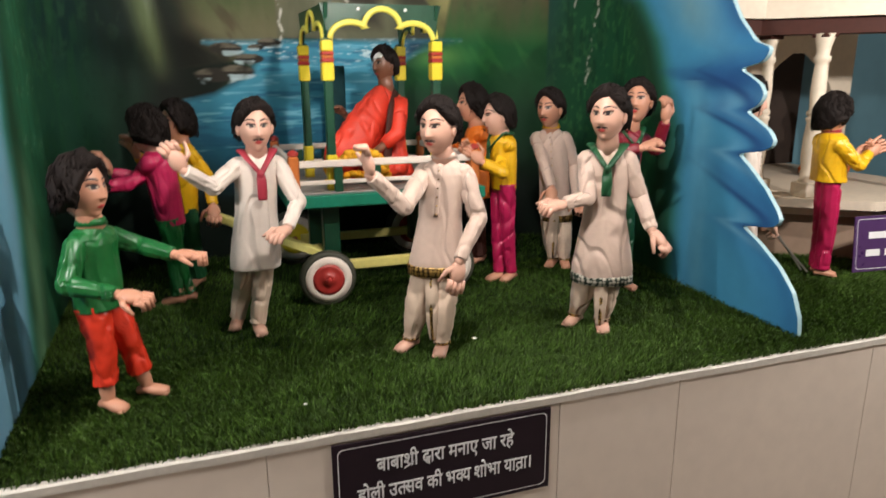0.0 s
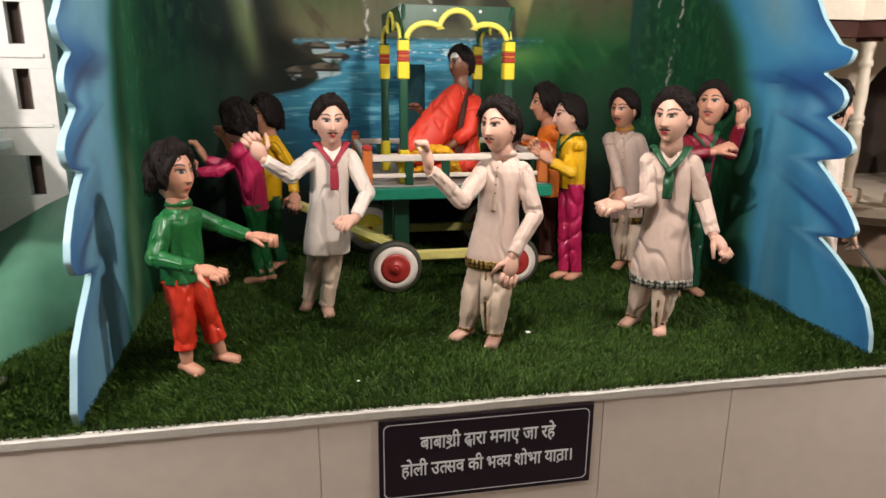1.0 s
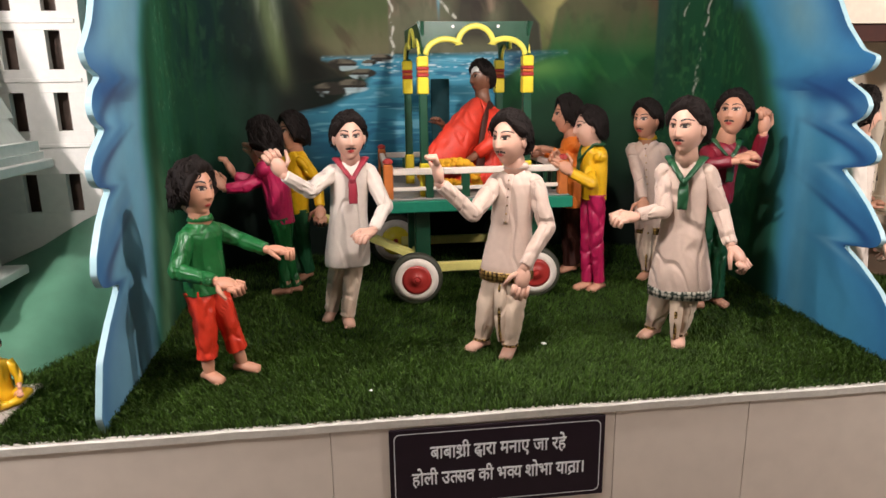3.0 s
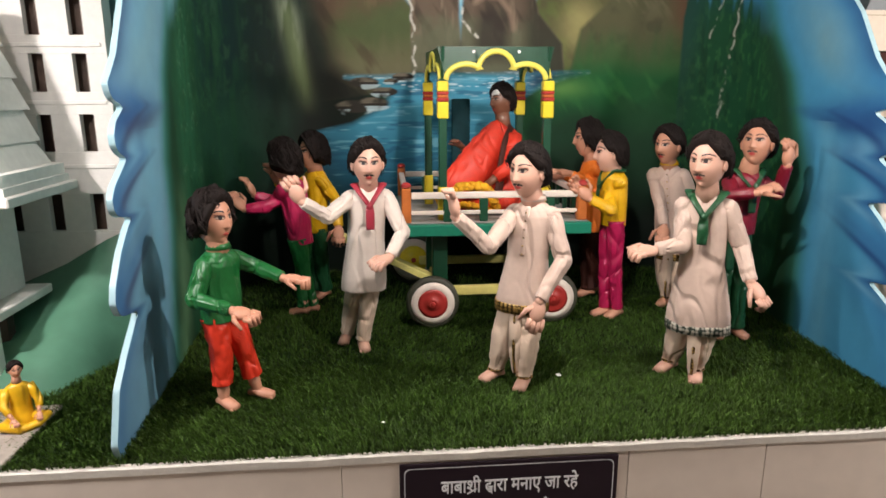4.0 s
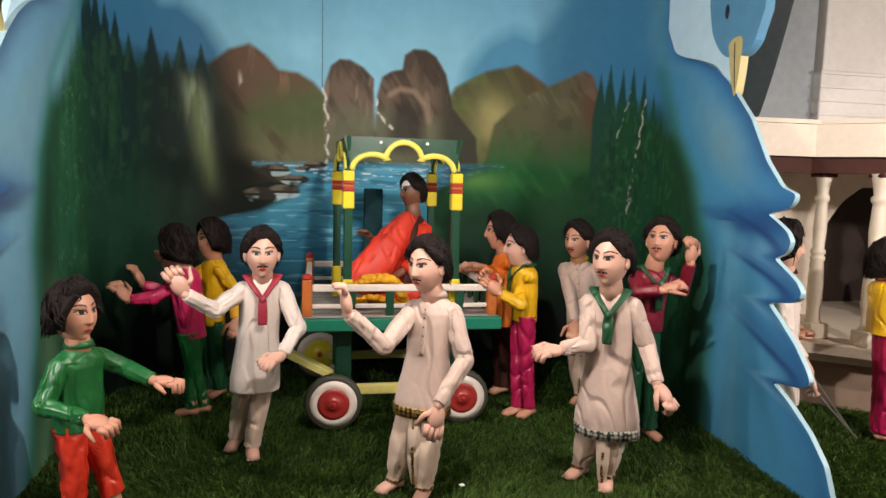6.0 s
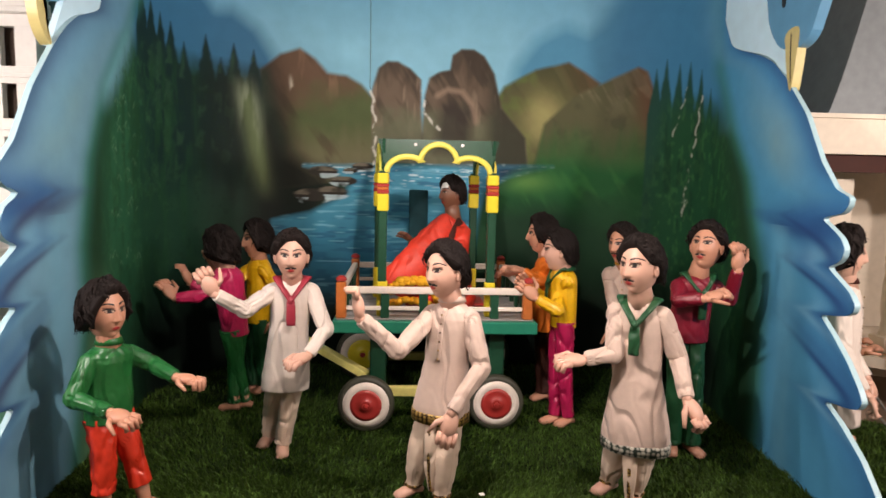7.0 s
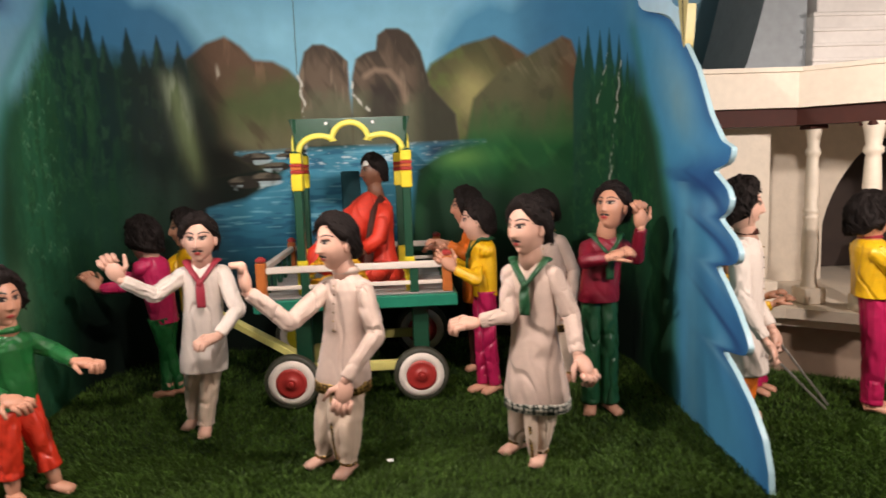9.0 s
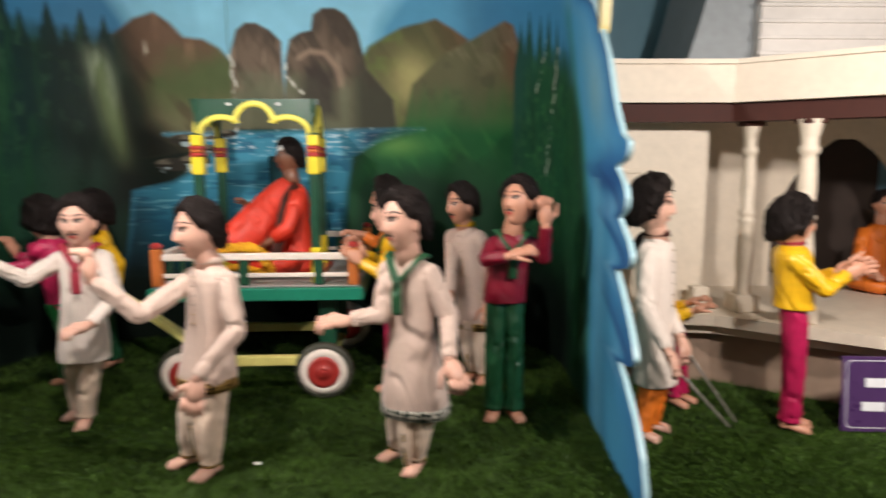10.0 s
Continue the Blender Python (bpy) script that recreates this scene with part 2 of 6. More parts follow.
# ---- mesh helpers ----
def mesh_object(name, verts, faces, mats, index=None, parent=None, label="", smooth=False):
    me = bpy.data.meshes.new(name)
    me.from_pydata([tuple(v) for v in verts], [], faces)
    for m in mats:
        me.materials.append(m)
    if index is not None:
        me.polygons.foreach_set("material_index", index)
    if smooth:
        me.polygons.foreach_set("use_smooth", [True] * len(me.polygons))
    me.update()
    ob = new(name, me)
    if parent:
        ob.parent = parent
    if label:
        ob["label"] = label
    return ob


def part(name, bm, mat, parent, label="", smooth=False):
    me = bpy.data.meshes.new(name)
    bmesh.ops.recalc_face_normals(bm, faces=bm.faces)
    bm.to_mesh(me)
    bm.free()
    me.materials.append(mat)
    if smooth:
        me.polygons.foreach_set("use_smooth", [True] * len(me.polygons))
    ob = new(name, me)
    if parent:
        ob.parent = parent
    if label:
        ob["label"] = label
    return ob


def thing(name, label, category, at=(0, 0, 0), turn=0.0, group="", kind=""):
    ob = new(name)
    ob.empty_display_size = 0.05
    ob.matrix_basis = pose(*at, 0, 0, turn)
    return tagged(ob, label, category, group, kind)


def box(x0, x1, y0, y1, z0, z1, bevel=0.003, bm=None):
    made = bm is None
    part_bm = bmesh.new()
    bmesh.ops.create_cube(part_bm, size=1.0)
    for v in part_bm.verts:
        v.co = Vector((x0 + (x1 - x0) * (v.co.x + 0.5), y0 + (y1 - y0) * (v.co.y + 0.5), z0 + (z1 - z0) * (v.co.z + 0.5)))
    if bevel:
        bmesh.ops.bevel(part_bm, geom=part_bm.edges[:], offset=bevel, segments=1, affect="EDGES", profile=0.5)
    if made:
        return part_bm
    me = bpy.data.meshes.new("join")
    part_bm.to_mesh(me)
    part_bm.free()
    bm.from_mesh(me)
    bpy.data.meshes.remove(me)
    return bm


def lathe(profile, n=24, axis="z"):
    """A turned body from (radius, height) pairs, closed at both ends."""
    bm = bmesh.new()
    rings = []
    for r, h in profile:
        ring = []
        for i in range(n):
            a = 2 * math.pi * i / n
            c, s = r * math.cos(a), r * math.sin(a)
            ring.append(bm.verts.new((c, s, h) if axis == "z" else (c, h, s)))
        rings.append(ring)
    for a, b in zip(rings, rings[1:]):
        for i in range(n):
            bm.faces.new((a[i], a[(i + 1) % n], b[(i + 1) % n], b[i]))
    bm.faces.new(rings[0])
    bm.faces.new(rings[-1])
    return bm


def bar(p, q, w, d, bevel=0.003):
    """A squared bar from p to q, w wide and d deep."""
    p, q = Vector(p), Vector(q)
    bm = box(-w / 2, w / 2, -d / 2, d / 2, 0, (q - p).length, bevel)
    turn = (q - p).to_track_quat("Z", "Y").to_matrix().to_4x4()
    bm.transform(Matrix.Translation(p) @ turn)
    return bm


def slab(outline, thick, axis, at):
    """A flat board: outline in the plane across the axis ('x': y,z; 'y': x,z; 'z': x,y), from at to at + thick."""
    bm = bmesh.new()

    def put(u, v, w):
        return (w, u, v) if axis == "x" else (u, w, v) if axis == "y" else (u, v, w)

    low = [bm.verts.new(put(u, v, at)) for u, v in outline]
    high = [bm.verts.new(put(u, v, at + thick)) for u, v in outline]
    bm.faces.new(low)
    bm.faces.new(high[::-1])
    for i in range(len(low)):
        j = (i + 1) % len(low)
        bm.faces.new((low[i], low[j], high[j], high[i]))
    bmesh.ops.triangulate(bm, faces=[f for f in bm.faces if len(f.verts) > 4])
    return bm


# ---- the hall that closes the place ----
tagged(part("floor", box(-6, 6, -4.2, 3.2, -0.06, 0.0, 0), M["floor"], None), "pale polished tile floor of the hall", "floor", kind="structure")
tagged(part("ceiling", box(-6, 6, -4.2, 3.2, 3.4, 3.5, 0), M["wall"], None), "plain off-white hall ceiling", "ceiling", kind="structure")
tagged(part("wall_south", box(-6, 6, -4.3, -4.2, 0, 3.4, 0), M["wall"], None), "plain off-white hall wall", "wall", kind="structure")
tagged(part("wall_north", box(-6, 6, 3.2, 3.3, 0, 3.4, 0), M["wall"], None), "plain off-white hall wall", "wall", kind="structure")
tagged(part("wall_west", box(-6.1, -6, -4.2, 3.2, 0, 3.4, 0), M["wall"], None), "plain off-white hall wall", "wall", kind="structure")
tagged(part("wall_east", box(6, 6.1, -4.2, 3.2, 0, 3.4, 0), M["wall"], None), "plain off-white hall wall", "wall", kind="structure")

# ---- the stage ----
stage = thing("stage", "long cream-panelled display stage with white lip", "stage", kind="structure")
part("stage_body", box(-5, 5, 0.012, 3.0, 0, H - 0.012, 0), M["panel"], stage)
seams = (-5, -3.5, -2.3, -1.55, -0.438, 0.32, 0.704, 1.45, 2.6, 3.8, 5)
for a, b in zip(seams, seams[1:]):
    part("front_panel", box(a + 0.0008, b - 0.0008, 0.0, 0.012, 0.0, H - 0.026, 0.0012), M["panel"], stage)
bm = bmesh.new()
n = 500
rows = []
for i in range(n + 1):
    x = -5 + 10 * i / n
    w = 0.0018 * noise.noise((x * 5, 0, 0)) + 0.001 * noise.noise((x * 21, 3, 0))
    rows.append([bm.verts.new((x, y, z)) for y, z in ((-0.006 + w, H - 0.024), (-0.008 + w, H - 0.004 + w), (-0.004 + w, H + w), (0.03, H), (0.03, H - 0.024))])
for a, b in zip(rows, rows[1:]):
    for k in range(5):
        bm.faces.new((a[k], a[(k + 1) % 5], b[(k + 1) % 5], b[k]))
part("lip", bm, M["lip"], stage, "uneven white edge strip")

# ---- the turf ----
part("turf_mat", box(-5, 5, 0.012, 3.0, H - 0.0115, H + 0.004, 0), M["turf_base"], stage, "dark backing of artificial turf")


def turf(x0, x1, y0, y1, count, seed, height):
    rng = np.random.default_rng(seed)
    x, y = rng.uniform(x0, x1, count), rng.uniform(y0, y1, count)
    lean = rng.normal(0, 0.35, (count, 2))
    lean[:, 0] += 0.25 * np.sin(3.1 * x + 2.0 * y)
    lean[:, 1] += 0.25 * np.cos(2.3 * x - 3.7 * y) - 0.1
    patch = 0.5 * np.sin(9.1 * x + 4.3 * y) * np.sin(7.7 * y - 3.1 * x + 1.0) + 0.5 * np.sin(23 * x - 11 * y) * np.sin(19 * y + 6 * x)
    h = height * rng.uniform(0.55, 1.15, count) * (1 + 0.28 * patch)
    lean *= (1 + 0.5 * np.abs(patch))[:, None]
    a = rng.uniform(0, math.pi, count)
    w = rng.uniform(0.0012, 0.0023, count)
    dx, dy = np.cos(a) * w, np.sin(a) * w
    z0 = H + 0.002
    v = np.zeros((count, 5, 3))
    v[:, 0] = np.c_[x - dx, y - dy, np.full(count, z0)]
    v[:, 1] = np.c_[x + dx, y + dy, np.full(count, z0)]
    mx, my, mz = x + lean[:, 0] * h * 0.35, y + lean[:, 1] * h * 0.35, z0 + h * 0.55
    v[:, 2] = np.c_[mx + dx * 0.8, my + dy * 0.8, mz]
    v[:, 3] = np.c_[mx - dx * 0.8, my - dy * 0.8, mz]
    v[:, 4] = np.c_[x + lean[:, 0] * h, y + lean[:, 1] * h, z0 + h * 0.9]
    me = bpy.data.meshes.new("turf_blades")
    k = 5 * np.arange(count)[:, None]
    quads = (k + np.array([[0, 1, 2, 3]]))
    tris = (k + np.array([[3, 2, 4]]))
    me.from_pydata(v.reshape(-1, 3).tolist(), [], quads.tolist() + tris.tolist())
    me.materials.append(M["turf"])
    ob = new("turf_blades", me)
    ob.parent = stage
    ob["kind"] = "stuff"
    return ob


turf(-1.75, 2.5, -0.004, 0.55, 105000, 1, 0.024)
turf(-1.6, 2.6, 0.55, 1.2, 50000, 2, 0.025)
turf(-1.1, 1.4, 1.2, 1.78, 9000, 3, 0.026)

# ---- the painted backdrop with its feathered wings ----
LEFT = ((0.745, 0.03), (0.80, 0.006), (0.925, 0.065), (0.99, 0.15), (1.045, 0.24), (1.071, 0.275), (1.083, 0.17), (1.10, 0.13),
        (1.135, 0.108), (1.18, 0.125), (1.25, 0.19), (1.30, 0.26), (1.325, 0.315), (1.337, 0.21), (1.36, 0.18), (1.39, 0.172), (1.42, 0.20),
        (1.455, 0.27), (1.482, 0.325), (1.496, 0.27), (1.52, 0.242), (1.55, 0.24), (1.585, 0.27), (1.617, 0.345), (1.635, 0.265), (1.655, 0.245),
        (1.68, 0.235), (1.70, 0.265), (1.75, 0.325), (1.90, 0.432), (2.03, 0.56), (2.10, 0.645), (2.15, 0.73), (2.185, 0.84), (2.21, 0.90), (2.31, 0.944), (2.6, 0.96))
RIGHT = ((0.745, 0.065), (0.82, 0.075), (0.893, 0.109), (0.96, 0.18), (1.02, 0.28), (1.062, 0.378), (1.072, 0.26), (1.085, 0.212),
         (1.11, 0.195), (1.14, 0.215), (1.20, 0.275), (1.26, 0.355), (1.305, 0.428), (1.316, 0.32), (1.335, 0.27), (1.36, 0.262), (1.39, 0.29),
         (1.42, 0.35), (1.448, 0.41), (1.46, 0.36), (1.48, 0.338), (1.505, 0.328), (1.535, 0.35), (1.565, 0.41), (1.587, 0.463), (1.602, 0.355), (1.625, 0.33),
         (1.652, 0.322), (1.668, 0.39), (1.753, 0.479), (1.90, 0.583), (2.037, 0.731), (2.10, 0.82), (2.14, 0.92), (2.17, 1.02), (2.21, 1.09), (2.306, 1.155), (2.6, 1.16))
TOP = 2.85


def wing_edge(side, z):
    """How far back the feathered edge lies at a height, with rounded lobes."""
    out, total = np.zeros_like(z), 0.0
    for d in (-0.018, -0.012, -0.006, 0.0, 0.006, 0.012, 0.018):
        w = math.exp(-(d / 0.0085) ** 2)
        out, total = out + w * np.interp(z + d, *np.array(RIGHT if side else LEFT).T), total + w
    return out / total


def plan_curve():
    pts = [(-0.983 - 0.067 * i / 60, 1.25 * i / 60) for i in range(61)]
    pts += [(-0.55 - 0.5 * math.cos(i / 60 * math.pi / 2), 1.25 + 0.53 * math.sin(i / 60 * math.pi / 2)) for i in range(1, 61)]
    pts += [(-0.55 + 1.33 * i / 60, 1.78) for i in range(1, 61)]
    pts += [(0.78 + 0.49 * math.sin(i / 60 * math.pi / 2), 1.25 + 0.53 * math.cos(i / 60 * math.pi / 2)) for i in range(1, 61)]
    pts += [(1.27 - 0.076 * i / 60, 1.25 - 1.25 * i / 60) for i in range(1, 61)]
    pts = np.array(pts)
    return pts, np.r_[0, np.cumsum(np.hypot(*np.diff(pts, axis=0).T))]


PLAN, ALONG = plan_curve()
FULL = float(ALONG[-1])


def mottled(s, z, size, seed, octaves=3):
    """Smooth value noise in 0..1 over the unrolled wall."""
    rng = np.random.default_rng(seed)
    out, total, amp = np.zeros_like(s), 0.0, 1.0
    for o in range(octaves):
        k = size / 2 ** o
        u, v = s / k + 40, z / k + 40
        table = rng.random((64, 64))
        i, j = np.floor(u).astype(int), np.floor(v).astype(int)
        fu, fv = u - i, v - j
        fu, fv = fu * fu * (3 - 2 * fu), fv * fv * (3 - 2 * fv)
        a, b, c, d = table[i % 64, j % 64], table[(i + 1) % 64, j % 64], table[i % 64, (j + 1) % 64], table[(i + 1) % 64, (j + 1) % 64]
        out += amp * ((a * (1 - fu) + b * fu) * (1 - fv) + (c * (1 - fu) + d * fu) * fv)
        total += amp
        amp *= 0.5
    return out / total


def inside(s, z, outline, soft=0.012):
    """1 inside a painted outline, 0 outside, with a soft edge."""
    best = np.full(s.shape, 1e9)
    odd = np.zeros(s.shape, bool)
    for (x0, y0), (x1, y1) in zip(outline, outline[1:] + outline[:1]):
        dx, dy = x1 - x0, y1 - y0
        t = np.clip(((s - x0) * dx + (z - y0) * dy) / (dx * dx + dy * dy + 1e-12), 0, 1)
        best = np.minimum(best, np.hypot(s - x0 - t * dx, z - y0 - t * dy))
        cross = (y0 > z) != (y1 > z)
        odd ^= cross & (s < x0 + dx * (z - y0) / (dy if dy else 1e-12))
    return np.clip(np.where(odd, best, -best) / soft * 0.5 + 0.5, 0, 1)


def stroke(s, z, line, width, soft=0.006):
    best = np.full(s.shape, 1e9)
    for (x0, y0), (x1, y1) in zip(line, line[1:]):
        dx, dy = x1 - x0, y1 - y0
        t = np.clip(((s - x0) * dx + (z - y0) * dy) / (dx * dx + dy * dy), 0, 1)
        best = np.minimum(best, np.hypot(s - x0 - t * dx, z - y0 - t * dy))
    return np.clip((width - best) / soft + 0.5, 0, 1)


def ramp(v, a, b):
    t = np.clip((v - a) / (b - a), 0, 1)
    return t * t * (3 - 2 * t)


def paint(s, z):
    """The landscape: sky, blue hills, crags with falls, a lake, pine woods, and the blue feathered wings at both sides."""
    pic = np.zeros((*s.shape, 3))

    def lay(colour, mask):
        c = np.array(lin(colour))
        mask = np.clip(mask, 0, 1)
        pic[...] = pic * (1 - mask[..., None]) + c * mask[..., None]

    n1, n2 = mottled(s, z, 0.3, 1), mottled(s, z, 0.07, 2)
    down = mottled(s, z * 0.22, 0.035, 3)               # strokes drawn downwards
    lean = mottled(s + 0.6 * z, z * 0.3, 0.05, 4)       # strokes that slope
    across = mottled(s * 0.22, z, 0.022, 5, 2)          # level strokes
    # sky
    lay((126, 184, 206), np.ones_like(s))
    lay((98, 160, 190), ramp(z + 0.15 * n1, 2.3, 2.65) * 0.7)
    # distant blue hills
    lay((52, 108, 142), inside(s, z, [(1.2, 1.9), (1.2, 2.95), (1.50, 2.95), (1.66, 2.48), (1.72, 2.41), (1.8, 2.42), (1.91, 2.35), (1.98, 2.24), (2.1, 1.9)], 0.045))
    lay((74, 138, 170), inside(s, z, [(3.05, 1.9), (3.12, 2.22), (3.22, 2.35), (3.36, 2.42), (3.47, 2.385), (3.53, 2.43), (3.6, 2.54), (3.70, 2.95), (4.4, 2.95), (4.4, 1.9)], 0.045))
    lay((52, 114, 152), inside(s, z, [(3.5, 1.9), (3.55, 2.40), (3.6, 2.54), (3.70, 2.95), (4.4, 2.95), (4.4, 1.9)], 0.09) * 0.85)
    # foot of the landscape
    lay((30, 62, 42), np.maximum(1 - ramp(z, 1.85, 2.0), inside(s, z, [(1.0, 0.6), (1.0, 1.9), (1.9, 1.95), (3.6, 1.95), (4.3, 1.95), (4.5, 0.6)], 0.1)))
    # the red-brown crag on the left
    crag = inside(s, z, [(1.9, 1.6), (1.91, 1.95), (1.92, 2.16), (2.01, 2.24), (2.1, 2.27), (2.17, 2.225), (2.23, 2.16), (2.32, 2.15), (2.39, 2.11), (2.45, 2.04), (2.46, 1.68)], 0.010)
    lay((102, 80, 64), crag)
    lay((80, 92, 58), crag * ramp(0.7 * (s - 2.1) + 1.3 * (2.12 - z) + 0.3 * (n1 - 0.5) + 0.2 * (n2 - 0.5), 0.0, 0.36))
    lay((112, 106, 80), crag * ramp(1.98 - z + 0.08 * (n1 - 0.5) + 0.06 * (down - 0.5), 0.04, 0.24) * 0.8)
    lay((70, 56, 44), crag * ramp(lean, 0.5, 0.72) * 0.55)
    lay((148, 116, 92), crag * ramp(down, 0.6, 0.8) * ramp(z, 2.0, 2.15) * 0.5)
    lay((44, 40, 32), crag * (1 - ramp(s + 0.25 * (z - 2.0), 1.97, 2.12)) * 0.85)
    lay((200, 190, 172), np.exp(-((s - 2.06 - 0.1 * (2.1 - z)) / 0.008) ** 2) * ramp(z, 1.98, 2.03) * (1 - ramp(z, 2.1, 2.16)) * ramp(n2, 0.45, 0.6) * 0.8)
    # the olive and the brown peak on the right
    d = inside(s, z, [(3.02, 1.7), (3.03, 2.05), (3.07, 2.12), (3.22, 2.205), (3.38, 2.245), (3.46, 2.20), (3.53, 2.15), (3.5, 1.7)], 0.010)
    lay((82, 82, 54), d)
    lay((84, 98, 52), d * ramp(3.22 - s + 0.4 * (n2 - 0.5), 0.0, 0.16) * 0.9)
    lay((96, 60, 44), d * ramp(s + 0.5 * (z - 2.15), 3.34, 3.46) * ramp(z, 2.02, 2.14) * 0.5)
    lay((60, 62, 38), d * ramp(lean, 0.5, 0.7) * 0.5)
    lay((160, 152, 100), d * np.exp(-((s - 3.27) / 0.10) ** 2 - ((z - 1.97) / 0.12) ** 2) * (0.75 + 0.3 * n2))
    e = inside(s, z, [(3.2, 1.6), (3.27, 1.95), (3.42, 2.09), (3.58, 2.165), (3.71, 2.215), (3.755, 2.19), (3.79, 2.10), (3.85, 1.89), (3.92, 1.6)], 0.010)
    lay((84, 84, 58), e)
    lay((94, 66, 48), e * ramp(s + 0.2 * (z - 2.0), 3.66, 3.78) * 0.9)
    lay((136, 122, 98), e * ramp(lean, 0.55, 0.75) * ramp(z, 1.95, 2.1) * 0.35)
    lay((60, 56, 42), e * ramp(n2 + 0.4 * (lean - 0.5), 0.5, 0.75) * 0.4)
    lay((46, 90, 46), e * ramp(2.0 - z + 0.12 * (n1 - 0.5) + 0.10 * (down - 0.5), 0.0, 0.26) * 0.9)
    # the two grey rocks in the middle
    for outline, tone in (([(2.44, 1.75), (2.44, 2.09), (2.47, 2.19), (2.51, 2.222), (2.56, 2.222), (2.62, 2.19), (2.67, 2.14), (2.68, 1.75)], 0),
                          ([(2.68, 1.75), (2.69, 2.07), (2.71, 2.15), (2.76, 2.18), (2.81, 2.19), (2.82, 2.26), (2.86, 2.288), (2.92, 2.288), (2.97, 2.26), (3.02, 2.18), (3.06, 2.02), (3.18, 1.88), (3.2, 1.7)], 1)):
        k = inside(s, z, outline, 0.007)
        lay((100, 86, 72), k)
        lay((62, 52, 44), k * ramp(z + 0.25 * (down - 0.5), 2.08, 2.2) * 0.75)
        lay((58, 50, 42), k * ramp(lean, 0.48, 0.68) * 0.7)
        lay((152, 132, 112), k * ramp(down, 0.6, 0.78) * 0.5)
        lay((96, 100, 78), k * (1 - ramp(z + 0.2 * (n2 - 0.5), 1.88, 2.06)) * 0.85)
        if tone:
            lay((146, 124, 106), k * stroke(s, z, [(2.75, 2.07), (2.80, 2.10), (2.87, 2.09), (2.92, 2.03), (2.935, 1.95)], 0.012, 0.02) * 0.7)
            lay((50, 44, 40), k * inside(s, z, [(2.74, 1.8), (2.77, 2.03), (2.84, 2.05), (2.91, 2.0), (2.92, 1.8)], 0.03) * 0.8)
            lay((42, 42, 34), k * ramp(s, 2.95, 3.05) * 0.8)
    # woods on the left: green at the wing, almost black under the crag, a pale shaft of light
    pines = inside(s, z, [(0.9, 0.6), (0.9, 1.72), (0.99, 1.93), (1.2, 2.17), (1.92, 2.14), (1.99, 1.85), (2.0, 1.6), (2.12, 1.5), (2.0, 1.2), (2.1, 0.6)], 0.06)
    lay((28, 62, 46), pines)
    grain = mottled(s, z * 0.6, 0.018, 21, 2)          # leafy dabs
    for c, t, w in ((1.30, 2.42, 0.05), (1.37, 2.37, 0.05), (1.43, 2.33, 0.04), (1.49, 2.31, 0.05), (1.56, 2.24, 0.05), (1.67, 2.29, 0.055), (1.74, 2.2, 0.05), (1.80, 2.27, 0.055), (1.89, 2.25, 0.035)):
        wide = (t - z) * 0.26 * (0.72 + 0.5 * grain)
        lay((20, 44, 42), np.clip((np.minimum(wide, w) - np.abs(s - c)) / 0.012 + 0.5, 0, 1) * (z < t) * ramp(z, 1.5, 1.8))
        lay((48, 84, 60), np.clip((np.minimum(wide, w) * 0.4 - np.abs(s - c + 0.3 * wide)) / 0.01 + 0.5, 0, 1) * (z < t - 0.03) * ramp(z, 1.5, 1.8) * ramp(n2, 0.5, 0.65) * 0.5)
    lay((40, 96, 66), pines * (1 - ramp(s + 0.15 * (n1 - 0.5), 1.05, 1.42)) * 0.8)
    lay((30, 70, 44), pines * ramp(down, 0.45, 0.7) * (1 - ramp(s, 1.5, 1.75)) * 0.6)
    lay((62, 118, 78), pines * ramp(grain + 0.5 * (n2 - 0.5), 0.52, 0.75) * (1 - ramp(s, 1.15, 1.6)) * 0.42)
    lay((20, 48, 34), pines * ramp(grain, 0.62, 0.8) * 0.5)
    rng = random.Random(77)
    for i in range(46):
        c, h, w = 0.93 + 0.13 * rng.random() + 0.09 * (i % 3), 1.34 + 0.62 * rng.random(), rng.uniform(0.010, 0.022)
        tuft = [(c - w, h - w * rng.uniform(0.6, 1.3)), (c - 0.2 * w, h), (c + 0.3 * w, h - 0.1 * w), (c + w, h - w * rng.uniform(0.6, 1.3))]
        lay((126, 168, 134), stroke(s, z, tuft, 0.0016, 0.005) * ramp(grain, 0.3, 0.6) * rng.uniform(0.25, 0.7))
    lay((18, 30, 24), pines * ramp(s + 0.2 * (n1 - 0.5), 1.5, 1.8) * (0.45 + 0.4 * down))
    lay((18, 22, 18), inside(s, z, [(1.88, 1.4), (1.9, 1.9), (1.98, 1.96), (2.04, 1.78), (2.2, 1.70), (2.28, 1.62), (2.2, 1.5), (2.0, 1.38)], 0.05) * 0.9)
    shaft = np.exp(-((s - (1.85 + 0.17 * (2.08 - z))) / 0.042) ** 2) * ramp(z, 1.52, 1.75) * (1 - ramp(z, 1.98, 2.16))
    lay((118, 134, 92), shaft * (0.45 + 0.5 * down))
    lay((168, 180, 160), shaft * ramp(down, 0.45, 0.7) * ramp(z, 1.78, 2.0) * 0.55)
    # lake
    lake = inside(s, z, [(2.12, 1.725), (3.32, 1.745), (3.1, 1.69), (2.98, 1.62), (2.93, 1.2), (2.9, 1.0), (1.9, 1.0), (1.95, 1.3), (1.97, 1.46), (2.15, 1.50), (2.30, 1.58), (2.34, 1.64), (2.26, 1.69)], 0.016)
    lay((70, 150, 178), lake)
    lay((34, 104, 132), lake * (1 - ramp(z, 1.25, 1.62)) * 0.85)
